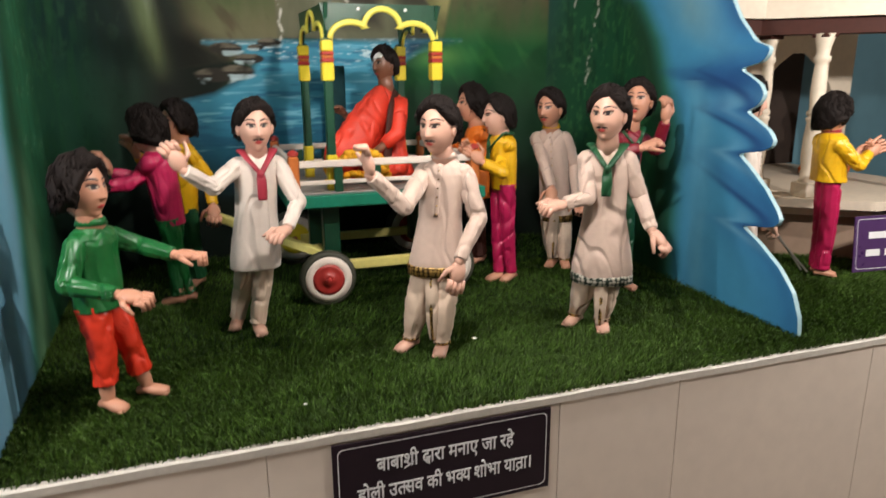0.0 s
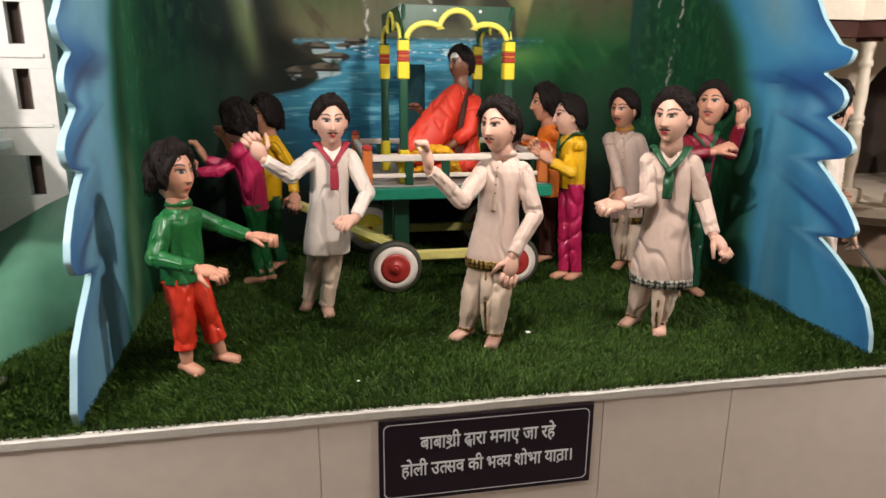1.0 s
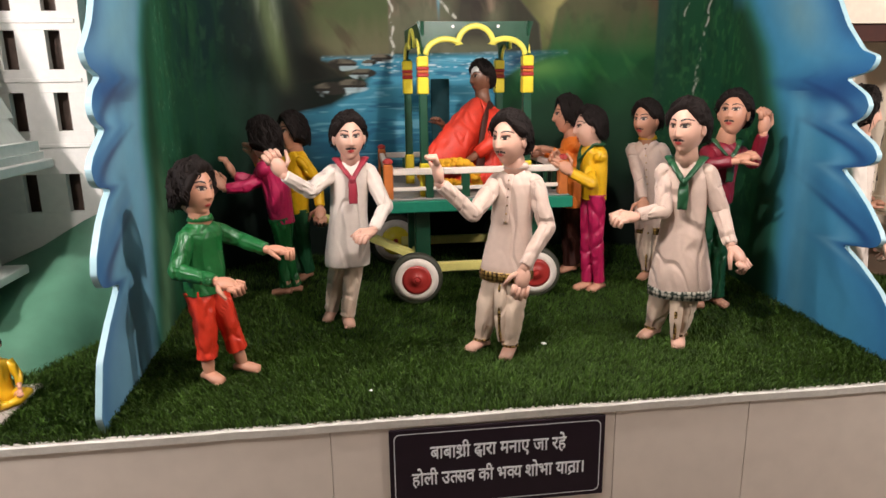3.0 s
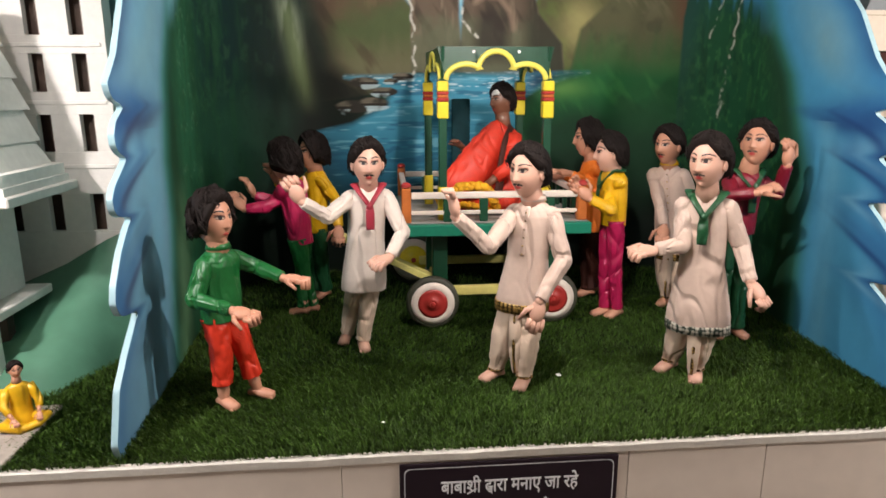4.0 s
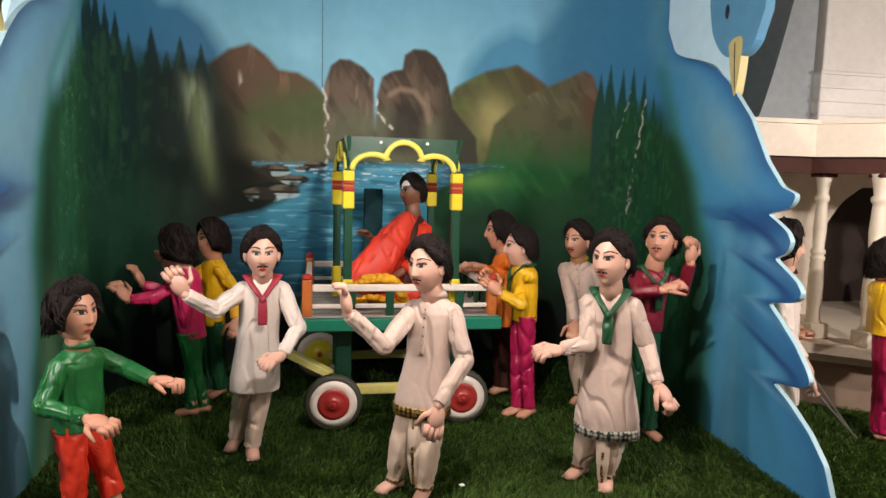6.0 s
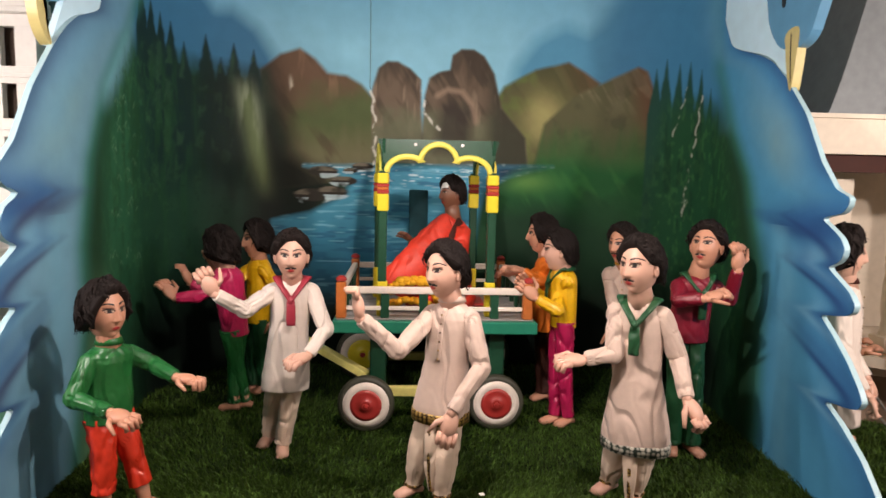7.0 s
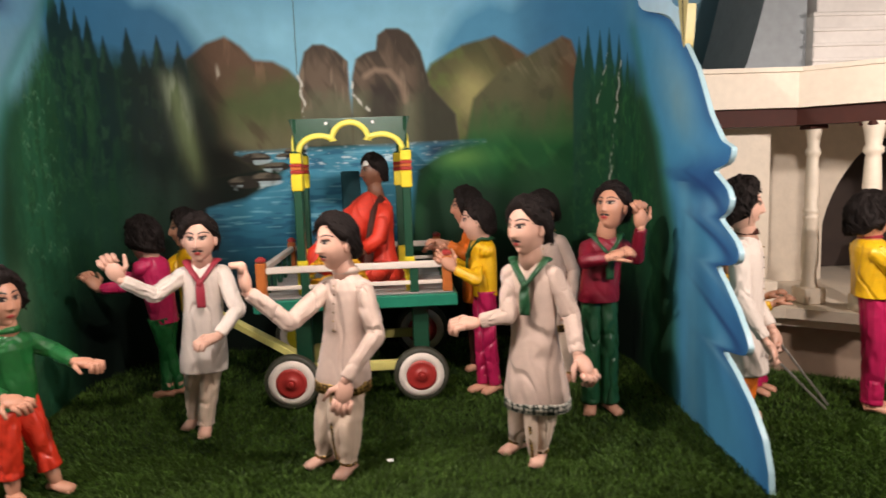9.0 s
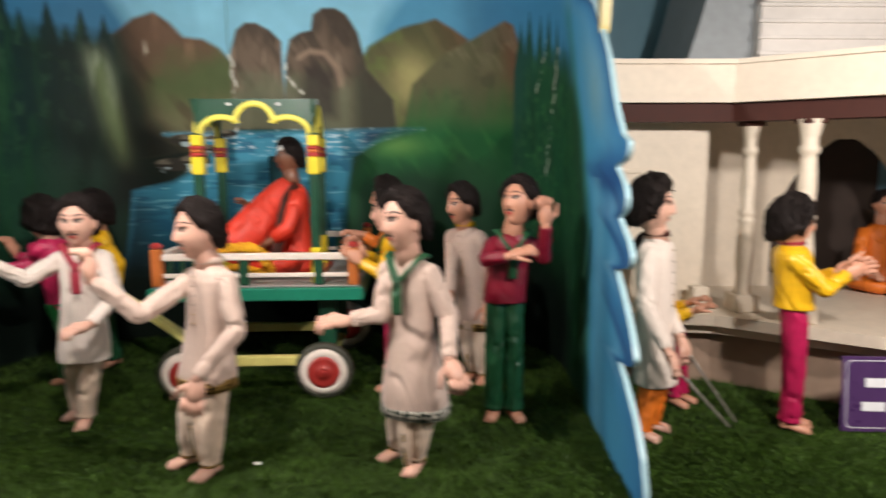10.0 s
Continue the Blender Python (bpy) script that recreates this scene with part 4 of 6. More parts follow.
def head(sh, c, turn, k=1.0, skin="skin", nod=0.0, beard=True, hair=1.0, woman=False, mark=None):
    """A doll's head round its centre c: moulded face with painted features, ears, and a mop of parted wavy hair."""
    side, front = axes(turn)
    up = (UP * math.cos(radians(nod)) - front * math.sin(radians(nod))).normalized()
    front = side.cross(up) * -1 if side.cross(up).dot(front) < 0 else side.cross(up)
    c = Vector(c)

    def at(x, y, z):
        return c + side * (x * k) + front * (y * k) + up * (z * k)

    rounds = [radians(-80 + 160 * i / 112) for i in range(112)] + [radians(80 + 200 * i / 20) for i in range(20)]
    falls = [0.04 + (math.pi - 0.08) * i / 116 for i in range(117)]
    local = [[face_shape(a, t) for a in rounds] for t in falls]
    base, n = len(sh.v), len(rounds)
    for ring in local:
        sh.v.extend(at(*p) for p in ring)
    for j in range(len(falls) - 1):
        for i in range(n):
            h = (i + 1) % n
            p, q = local[j][i], local[j + 1][h]
            sh.f.append((base + j * n + i, base + j * n + h, base + (j + 1) * n + h, base + (j + 1) * n + i))
            sh.m.append(sh.slot(face_paint((p[0] + q[0]) / 2, (p[1] + q[1]) / 2, (p[2] + q[2]) / 2, skin, beard, mark)))
    for e in (-1, 1):
        sh.ball(at(0.0435 * e, -0.002, -0.004), side * 0.006 * k, front * 0.009 * k, up * 0.0155 * k, skin, 10, 8)
        sh.ball(at(0.0465 * e, 0.0, -0.001), side * 0.004 * k, front * 0.0045 * k, up * 0.009 * k, skin, 8, 6)
    # hair: one mass down to its hairline, grooved by strands, with loose locks over it
    rng = random.Random(int(abs(c.x) * 1e4) + int(c.y * 1e3))
    lengthy = hair > 1.05 or woman
    bend, seed = rng.choice((-1, 1)), rng.uniform(0, 9)
    degs = (0, 22, 40, 58, 74, 90, 104, 125, 180)
    ends = (48, 50, 62, 86, 108, 116, 130, 142, 146) if lengthy else (45, 47, 58, 74, 84, 86, 106, 126, 138)

    def edge(a):
        g = abs((math.degrees(a) + 180) % 360 - 180)
        return radians(float(np.interp(g, degs, ends)) + 4 * bend * math.sin(a * 2) + 2.5 * noise.noise((math.cos(a) * 4, math.sin(a) * 4, seed)))

    def over(a, t, lift):
        x, y, z = face_shape(a, min(t, 1.62)) if abs((math.degrees(a) + 180) % 360 - 180) > 75 else tuple(v for v in (0.0435 * math.sin(t) * math.sin(a), 0.0495 * math.sin(t) * math.cos(a), 0.066 * math.cos(t)))
        if t > 1.62:
            z -= (t - 1.62) * 0.052
        d = Vector((x, y, max(z, -0.004) if t > 1.62 else z)).normalized()
        return at(x + d.x * lift, y + d.y * lift, z + d.z * lift)

    around, out = 84, []
    for j in range(34):
        p = j / 33
        ring = []
        for i in range(around):
            a = 2 * math.pi * i / around
            t = 0.03 + (edge(a) - 0.03) * p
            m = min(1.0, (1 - p) / 0.16)
            wave = noise.noise((2.2 * math.cos(a) + seed, 2.2 * math.sin(a), 2.0 * t))
            thick = (0.0135 + 0.004 * max(0.0, math.cos(a)) * math.sin(t) + 0.007 * wave + 0.005 * noise.noise((5 * math.cos(a), 5 * math.sin(a) + seed, 5 * t)) + 0.0012 * math.sin(23 * a + 5 * math.sin(3.4 * t + seed) + 6 * wave)) * hair
            ring.append(over(a, t, thick * math.sqrt(max(0.0, 1 - (1 - m) ** 2)) - 0.004 * (1 - m)))
        out.append(ring)
    sh.rings(out, "hair")
    for i in range(26):
        a = rng.uniform(0.16 * math.pi, 1.84 * math.pi)
        stop = edge(a) * rng.uniform(0.88, 1.06)
        go, drift, ph = rng.uniform(0.15, 0.7), rng.uniform(-0.3, 0.3), rng.uniform(0, 6)
        pts = []
        for q in range(9):
            b = a + drift * (q / 8 - 1) + 0.15 * math.sin(1.7 * q + ph)
            pts.append(over(b, go + (stop - go) * q / 8, (0.0112 + 0.0055 * math.sin(q * 1.9 + ph)) * hair))
        sh.tube(pts, [v * k for v in (0.001, 0.003, 0.004, 0.0045, 0.0045, 0.0042, 0.0035, 0.0025, 0.0008)], "hair", 6, 0.7, front, 0.2, i, 2)
    # fine strands over the mass, the ends loose
    for i in range(420):
        a = rng.uniform(0, 2 * math.pi)
        stop = edge(a) * (rng.uniform(0.5, 0.93) if math.cos(a) > 0.25 else rng.uniform(0.55, 1.04))
        go, drift, ph, lift = stop * rng.uniform(0.05, 0.6), rng.uniform(-0.35, 0.35), rng.uniform(0, 6), rng.uniform(0.010, 0.0155)
        pts = []
        for q in range(6):
            b = a + drift * (q / 5 - 1) + 0.17 * math.sin(1.5 * q + ph)
            pts.append(over(b, go + (stop - go) * q / 5, (lift + 0.0030 * math.sin(q * 1.4 + ph) - (0.008 if q == 0 else 0)) * hair))
        sh.tube(pts, [v * k for v in (0.0012, 0.0013, 0.0013, 0.0012, 0.0010, 0.0003)], "hair", 3, 1.0, front)
    if woman:
        sh.ball(at(0, -0.06, -0.02), side * 0.034 * k, front * 0.028 * k, up * 0.032 * k, "hair", 18, 12, 0.004 * k, 70)


def foot(sh, at, turn, skin="skin", k=1.0):
    side, front = axes(turn)
    a = Vector((at[0], at[1], G - 0.004))
    sh.tube([a - front * 0.022 * k + UP * 0.014 * k, a + UP * 0.020 * k, a + front * 0.024 * k + UP * 0.014 * k, a + front * 0.046 * k + UP * 0.009 * k, a + front * 0.052 * k + UP * 0.007 * k],
            [0.013 * k, 0.018 * k, 0.019 * k, 0.017 * k, 0.004 * k], skin, 10, 0.72)
    for i in range(4):
        o = a + front * (0.047 - 0.004 * abs(i - 0.6)) * k + side * (0.009 * (i - 1.5) * k) + UP * 0.007 * k
        sh.ball(o, side * 0.005 * k, front * 0.009 * k, UP * 0.005 * k, skin, 6, 5)


def doll(label, turn, feet, hip, chest, crown, hem, arms, top, bottom, legs="loose", cuff=None, skin="skin", face=None, k=1.0,
         collar=None, scarf=None, band=None, beard=True, hair=1.0, nod=0.0, woman=False, flare=1.0, wide=0.84, seed=0, head_at=None, group="procession figures", waist=None, skull=1.13):
    """A standing display doll as one mesh. feet: two (x, y, toes' turn); hip, chest: (x, y, z) of the body's axis; crown: (x, y, z) of the hair's top;
    hem: height of the garment's edge; arms: two of (elbow, wrist, fingers' way, palm)."""
    sh = Shell()
    side, front = axes(turn)
    hip, chest, crown = Vector(hip), Vector(chest), Vector(crown)
    # legs
    for i, (fx, fy, ft) in enumerate(feet):
        e = -1 if i == 0 else 1
        top_leg = hip + side * (0.027 * e * k)
        ankle = Vector((fx, fy, G + 0.028))
        if legs == "dhoti":
            r = [0.041, 0.042, 0.041, 0.037, 0.031, 0.021]
        elif legs == "gathered":
            r = [0.036, 0.034, 0.031, 0.029, 0.027, 0.022]
        elif legs == "slim":
            r = [0.040, 0.036, 0.031, 0.027, 0.024, 0.020]
        else:
            r = [0.036, 0.035, 0.033, 0.031, 0.029, 0.027] if legs == "loose" else [0.042, 0.039, 0.036, 0.033, 0.030, 0.027]
        end = ankle if not cuff else ankle + (top_leg - ankle) * ((cuff - ankle.z) / (top_leg.z - ankle.z))
        pts = [top_leg + (end - top_leg) * t + front * (0.006 * math.sin(math.pi * t)) for t in (0, 0.2, 0.4, 0.6, 0.8, 0.92, 0.98, 1.0)]
        rr = [v * k for v in (r[0], r[1], r[2], r[3], r[4], r[5] * 1.15, r[5] * 1.2, r[5] * 0.95)]
        sh.tube(pts, rr, bottom, 36, 1.0, Vector((0, 1, 0)), 0.12 if legs == "dhoti" else 0.2, seed + i * 7, 6, 0.11 if legs in ("dhoti", "gathered") else 0.05)
        if band == "gold" or legs == "dhoti":
            sh.tube([end + UP * 0.008, end + UP * 0.001], [r[5] * 1.3 * k, r[5] * 1.3 * k], "gold", 14, 1.0, Vector((0, 1, 0)))
        sh.tube([end + (top_leg - end) * 0.1, ankle + (end - ankle) * 0.4, ankle, ankle - UP * 0.014], [0.021 * k, 0.0195 * k, 0.0165 * k, 0.018 * k], skin, 10, 1.0, Vector((0, 1, 0)))
        foot(sh, (fx, fy), ft, skin, k * 1.15)
    if legs == "dhoti":
        # the pleated fall between the legs, with its gold border
        fall = [hip + front * 0.044 * k - UP * 0.02, hip + front * 0.054 * k - UP * 0.08, hip + front * 0.050 * k - UP * 0.15, hip + front * 0.040 * k - UP * 0.215]
        for off, wide_by, key in ((0.0, 1.0, bottom), (0.004, 0.34, "gold")):
            sh.tube([p + front * off * 2 for p in fall], [v * k * wide_by for v in (0.020, 0.021, 0.018, 0.011)], key, 20, 0.5 if off else 0.6, front, 0.2 if not off else 0.0, seed, 5)
    # body
    sections = []
    down = [(0.0, 0.080 * flare, 0.064 * flare), (0.12, 0.080 * flare, 0.063 * flare), (0.3, 0.078 * (0.5 + 0.5 * flare), 0.060 * (0.5 + 0.5 * flare)), (0.5, 0.075, 0.057), (0.66, 0.075, 0.057), (0.8, 0.079, 0.058), (0.88, 0.079, 0.054), (0.94, 0.068, 0.046), (0.98, 0.050, 0.039), (1.0, 0.038, 0.034)]
    for t, a, b in down:
        z = hem + (chest.z - hem) * t
        u = (z - hip.z) / (chest.z - hip.z)
        p = hip + (chest - hip) * u
        sections.append((p.x, p.y, z, a * k * wide, b * k * wide))
    if waist:
        sections = [(x, y, z, a * (0.92 if z < waist else 1), b * (0.92 if z < waist else 1)) for x, y, z, a, b in sections]
    fine = []
    for p, q in zip(sections, sections[1:]):
        for s in range(8):
            fine.append(tuple(p[i] + (q[i] - p[i]) * s / 8 for i in range(5)))
    fine.append(sections[-1])
    sh.loft(fine, top, side, front, 104, 0.040, seed, 0.3)
    x, y, z, a, b = sections[0]
    if band:
        key = "gold" if band == "gold" else "trim"
        sh.loft([(x, y, z - 0.002, a * 1.03, b * 1.03), (x, y, z + 0.022, a * 1.03, b * 1.03), (x, y, z + 0.028, a * 1.01, b * 1.01)], key, side, front, 56, 0.03, seed, 0.3)
    # neck and head
    hk = k * skull
    centre = crown - UP * (0.080 * hk) + front * 0.012 * hk
    sh.tube([chest - UP * 0.02, chest + (centre - chest) * 0.35, centre - UP * 0.03 * k], [0.037 * k, 0.030 * k, 0.030 * k], face or skin, 20, 1.0, Vector((0, 1, 0)))
    head(sh, centre, head_at if head_at is not None else turn, hk, face or skin, nod, beard, hair, woman)
    if collar:
        sh.tube([chest + UP * 0.004, chest + UP * 0.02], [0.040 * k, 0.034 * k], collar, 18, 0.9, Vector((0, 1, 0)))
    if scarf:
        loop = []
        for i in range(13):
            loop.append(chest + side * (0.045 * k * math.cos(math.pi * i / 12)) + front * (-0.032 * k * math.sin(math.pi * i / 12)) + UP * (0.002 * k))
        knot = chest + front * 0.058 * k - UP * 0.062 * k
        sh.tube([knot] + [loop[0] + front * 0.02 * k] + loop + [loop[-1] + front * 0.02 * k, knot], [0.011 * k] + [0.0145 * k] * (len(loop) + 2) + [0.011 * k], scarf, 14, 0.42, UP, 0.15, seed, 2)
        sh.ball(knot, side * 0.011 * k, front * 0.010 * k, UP * 0.014 * k, scarf, 10, 8)
        sh.tube([knot, knot - UP * 0.02 * k + front * 0.004 * k, knot - UP * 0.048 * k + front * 0.004 * k, knot - UP * 0.078 * k + front * 0.003 * k], [0.012 * k, 0.0145 * k, 0.0155 * k, 0.0135 * k], scarf, 14, 0.30, front, 0.12, seed, 3)
    elif top in ("cream", "white"):
        line = []
        for i in range(9):
            z = hem + (chest.z - hem) * (0.97 - 0.055 * i)
            p = hip + (chest - hip) * ((z - hip.z) / (chest.z - hip.z))
            reach = float(np.interp(z, [q[2] for q in sections], [q[4] for q in sections]))
            line.append(p + front * (reach + 0.0005))
        sh.tube(line, [0.0075] * 9, top, 10, 0.28, front, 0.05, seed, 2)
        for i in range(6):
            t = 0.92 - 0.075 * i
            z = hem + (chest.z - hem) * t
            u = (z - hip.z) / (chest.z - hip.z)
            p = hip + (chest - hip) * u + front * (0.0605 * k * wide)
            sh.ball(p, side * 0.003, front * 0.0025, UP * 0.003, "gold", 6, 5)
    # arms
    for i, (elbow, wrist, way, palm, *bent) in enumerate(arms):
        e = -1 if i == 0 else 1
        sho = chest + side * (0.070 * k * wide * e) - UP * 0.040 * k
        elbow, wrist = Vector(elbow), Vector(wrist)
        fore = (wrist - elbow).normalized()
        pts = [sho - side * (0.02 * e * k), sho, sho + (elbow - sho) * 0.4, sho + (elbow - sho) * 0.8, elbow, elbow + (wrist - elbow) * 0.2, elbow + (wrist - elbow) * 0.55, wrist - fore * 0.012 * k, wrist - fore * 0.004 * k]
        sh.tube(pts, [v * k for v in (0.022, 0.028, 0.0275, 0.0255, 0.0245, 0.0235, 0.0215, 0.0200, 0.0175)], top, 32, 1.0, Vector((0.1, 1, 0.1)), 0.2, seed + 3 + i, 7)
        sh.tube([wrist - fore * 0.02 * k, wrist + fore * 0.012 * k], [0.0145 * k, 0.0125 * k], skin, 10, 1.0, Vector((0.1, 1, 0.1)))
        grip(sh, wrist, way, skin, k * 1.25, bent[0] if bent else 0.6, Vector(palm) if palm else None)
    return sh.place("display_doll", label, "doll", group)


doll("cream satin kurta display doll with moustache, arm raised, gold hem", -34, ((0.030, 0.41, -60), (0.108, 0.345, -30)), (0.102, 0.375, 1.02), (0.126, 0.365, 1.337), (0.112, 0.365, 1.514), 1.005,
     (((-0.022, 0.27, 1.225), (-0.118, 0.235, 1.318), (-0.05, 0.02, 0.3), (1, 0, 0.2), 0.9), ((0.205, 0.30, 1.175), (0.122, 0.235, 1.070), (-0.06, -0.04, -0.3), (0.2, -1, 0), 0.2)),
     "cream", "dhoti_satin", "dhoti", skin="skin_fair", band="gold", collar="cream", flare=1.2, seed=1, head_at=-50)
doll("white cotton kurta display doll with red neckerchief, one arm outstretched", 4, ((-0.462, 0.79, -15), (-0.402, 0.71, 10)), (-0.393, 0.72, 1.0), (-0.366, 0.70, 1.345), (-0.368, 0.70, 1.508), 0.978,
     (((-0.50, 0.63, 1.255), (-0.575, 0.57, 1.315), (-0.12, -0.05, 0.25), (0.4, -1, 0)), ((-0.255, 0.66, 1.19), (-0.298, 0.585, 1.125), (-0.2, -0.25, -0.05), (0, -0.2, 1))),
     "white", "dhoti_satin", "gathered", skin="skin_fair", scarf="scarf_red", flare=1.15, seed=2, head_at=7)
doll("cream satin kurta display doll with green neckerchief and patterned hem", -30, ((0.612, 0.425, -60), (0.664, 0.35, -25)), (0.660, 0.36, 1.0), (0.648, 0.345, 1.355), (0.644, 0.345, 1.540), 0.925,
     (((0.575, 0.325, 1.205), (0.492, 0.325, 1.19), (-0.3, -0.10, 0.0), (0, -0.3, 1), 0.8), ((0.750, 0.31, 1.20), (0.748, 0.235, 1.108), (0.10, -0.15, -0.2), (0.3, -0.6, 0.8), 0.8)),
     "cream", "dhoti_satin", "dhoti", skin="skin_fair", scarf="dkgreen", band="trim", flare=1.36, k=1.03, seed=3, head_at=-55)
doll("child display doll in green satin shirt and red satin trousers", 58, ((-0.792, 0.29, 50), (-0.708, 0.345, 75)), (-0.788, 0.325, 1.03), (-0.782, 0.325, 1.222), (-0.802, 0.33, 1.398), 1.02,
     (((-0.835, 0.235, 1.105), (-0.725, 0.19, 1.085), (0.25, -0.1, -0.05), (0, -0.3, 1), 0.8), ((-0.685, 0.37, 1.155), (-0.605, 0.31, 1.138), (0.28, -0.08, -0.02), (0, 0, 1), 0.9)),
     "green", "red", "short", cuff=0.828, k=0.93, beard=False, hair=1.12, flare=1.05, wide=0.85, seed=4, nod=2, head_at=58, waist=1.05, collar="green", skull=1.2)
doll("yellow satin shirt display doll in magenta trousers, facing the cart", -86, ((0.575, 0.975, -80), (0.620, 0.955, -60)), (0.595, 0.990, 1.155), (0.590, 1.000, 1.35), (0.585, 1.000, 1.505), 1.135,
     (((0.550, 0.900, 1.21), (0.475, 0.920, 1.25), (-0.2, 0.05, 0.2), (0.3, -1, 0)), ((0.550, 1.080, 1.22), (0.480, 1.030, 1.26), (-0.2, -0.05, 0.2), (0, 1, 0))),
     "yellow", "magenta", "slim", scarf="dkgreen", beard=False, flare=0.85, seed=5, face="skin_fair", head_at=-96)
doll("orange blouse display doll with dark hair reaching to the cart rail", -88, ((0.590, 1.240, -80), (0.620, 1.290, -80)), (0.585, 1.250, 1.10), (0.580, 1.240, 1.37), (0.570, 1.240, 1.545), 1.06,
     (((0.540, 1.170, 1.27), (0.470, 1.180, 1.315), (-0.25, 0.0, 0.05), (0, 0, 1)), ((0.520, 1.300, 1.27), (0.460, 1.280, 1.29), (-0.25, 0, 0), (0, 0, 1))),
     "orange", "beam", "loose", beard=False, hair=1.1, seed=6, woman=True, head_at=-98)
doll("cream kurta display doll with yellow collar by the backdrop", -35, ((0.885, 1.09, -50), (0.925, 1.06, -20)), (0.89, 1.09, 1.02), (0.855, 1.09, 1.355), (0.848, 1.09, 1.525), 0.965,
     (((0.80, 1.03, 1.21), (0.79, 0.95, 1.13), (-0.1, -0.2, -0.2), None), ((0.96, 1.07, 1.20), (0.93, 0.99, 1.08), (0, -0.2, -0.25), None)),
     "cream", "dhoti_satin", "dhoti", band="gold", collar="yellow", seed=7, head_at=-58)
doll("maroon shirt display doll in green trousers, palm raised", -4, ((0.920, 0.710, -20), (0.985, 0.700, 20)), (0.955, 0.720, 1.175), (0.975, 0.710, 1.375), (0.995, 0.710, 1.56), 1.15,
     (((0.885, 0.640, 1.30), (0.945, 0.590, 1.315), (0.25, -0.03, 0.08), (0, -0.3, 1)), ((1.070, 0.670, 1.30), (1.065, 0.620, 1.405), (-0.02, -0.03, 0.3), (0.3, -1, 0))),
     "maroon", "dkgreen", "loose", scarf="dkgreen", flare=1.0, wide=0.84, seed=8, head_at=-46, nod=12)
doll("pink satin shirt display doll in green trousers, seen from behind", -112, ((-0.660, 1.100, -100), (-0.620, 1.130, -90)), (-0.657, 1.120, 1.085), (-0.680, 1.100, 1.325), (-0.690, 1.100, 1.483), 1.06,
     (((-0.775, 1.050, 1.22), (-0.850, 1.030, 1.215), (-0.2, 0, 0.25), (1, -0.5, 0)), ((-0.755, 1.170, 1.22), (-0.835, 1.160, 1.25), (-0.15, 0, 0.3), (1, 0, 0))),
     "pink", "green", "slim", beard=False, hair=1.1, seed=9, flare=0.85, face="skin_fair")
doll("yellow shirt display doll standing in the shade of the backdrop", -60, ((-0.64, 1.34, -60), (-0.59, 1.34, -40)), (-0.615, 1.34, 1.08), (-0.605, 1.32, 1.33), (-0.60, 1.32, 1.495), 1.06,
     (((-0.70, 1.26, 1.24), (-0.75, 1.2, 1.30), (-0.1, -0.05, 0.25), None), ((-0.52, 1.29, 1.2), (-0.51, 1.22, 1.1), (0, -0.2, -0.2), None)),
     "yellow", "dkgreen", "loose", beard=False, hair=1.1, seed=10, flare=0.85)
TEMPLE = "temple scene figures"
doll("white kurta display doll in orange trousers holding two sticks", 48, ((1.345, 0.52, 50), (1.395, 0.58, 70)), (1.40, 0.56, 0.98), (1.387, 0.56, 1.375), (1.355, 0.56, 1.562), 0.925,
     (((1.325, 0.46, 1.19), (1.375, 0.42, 1.07), (0.12, -0.04, -0.2), None, 0.9), ((1.425, 0.60, 1.18), (1.455, 0.52, 1.08), (0.08, -0.05, -0.2), None, 0.9)),
     "white", "orange", "loose", skin="skin_fair", seed=11, flare=1.1, k=1.04, group=TEMPLE, head_at=66, hair=1.2, collar="beam")
doll("yellow satin shirt display doll in magenta trousers, palms joined", 72, ((1.83, 0.55, 60), (1.855, 0.59, 75)), (1.825, 0.57, 1.18), (1.81, 0.57, 1.345), (1.79, 0.57, 1.502), 1.155,
     (((1.86, 0.47, 1.225), (1.94, 0.50, 1.265), (0.3, 0.03, 0.12), (0, 1, 0)), ((1.88, 0.64, 1.21), (1.95, 0.56, 1.26), (0.3, -0.03, 0.12), (0, -1, 0))),
     "yellow", "magenta", "loose", beard=False, hair=1.1, seed=12, group=TEMPLE, flare=0.95, wide=0.95, collar="scarf_red", head_at=78)
doll("yellow shirt display doll in magenta trousers behind the stick player", 40, ((1.555, 0.78, 40), (1.60, 0.82, 50)), (1.555, 0.83, 1.0), (1.50, 0.86, 1.20), (1.47, 0.87, 1.36), 0.99,
     (((1.54, 0.76, 1.08), (1.585, 0.74, 1.10), (0.2, -0.05, 0.1), None), ((1.56, 0.86, 1.08), (1.60, 0.82, 1.11), (0.2, -0.1, 0.1), None)),
     "yellow", "magenta", "slim", beard=False, k=0.86, seed=13, group=TEMPLE, flare=0.85)


def stick(p, q):
    return tagged(part("stick", bar(p, q, 0.007, 0.007, 0.001), M["steel"], None), "thin grey stick held by a doll", "stick", "dance sticks")


stick((1.375, 0.415, 1.045), (1.54, 0.36, 0.86))
stick((1.460, 0.51, 1.055), (1.60, 0.44, 0.84))


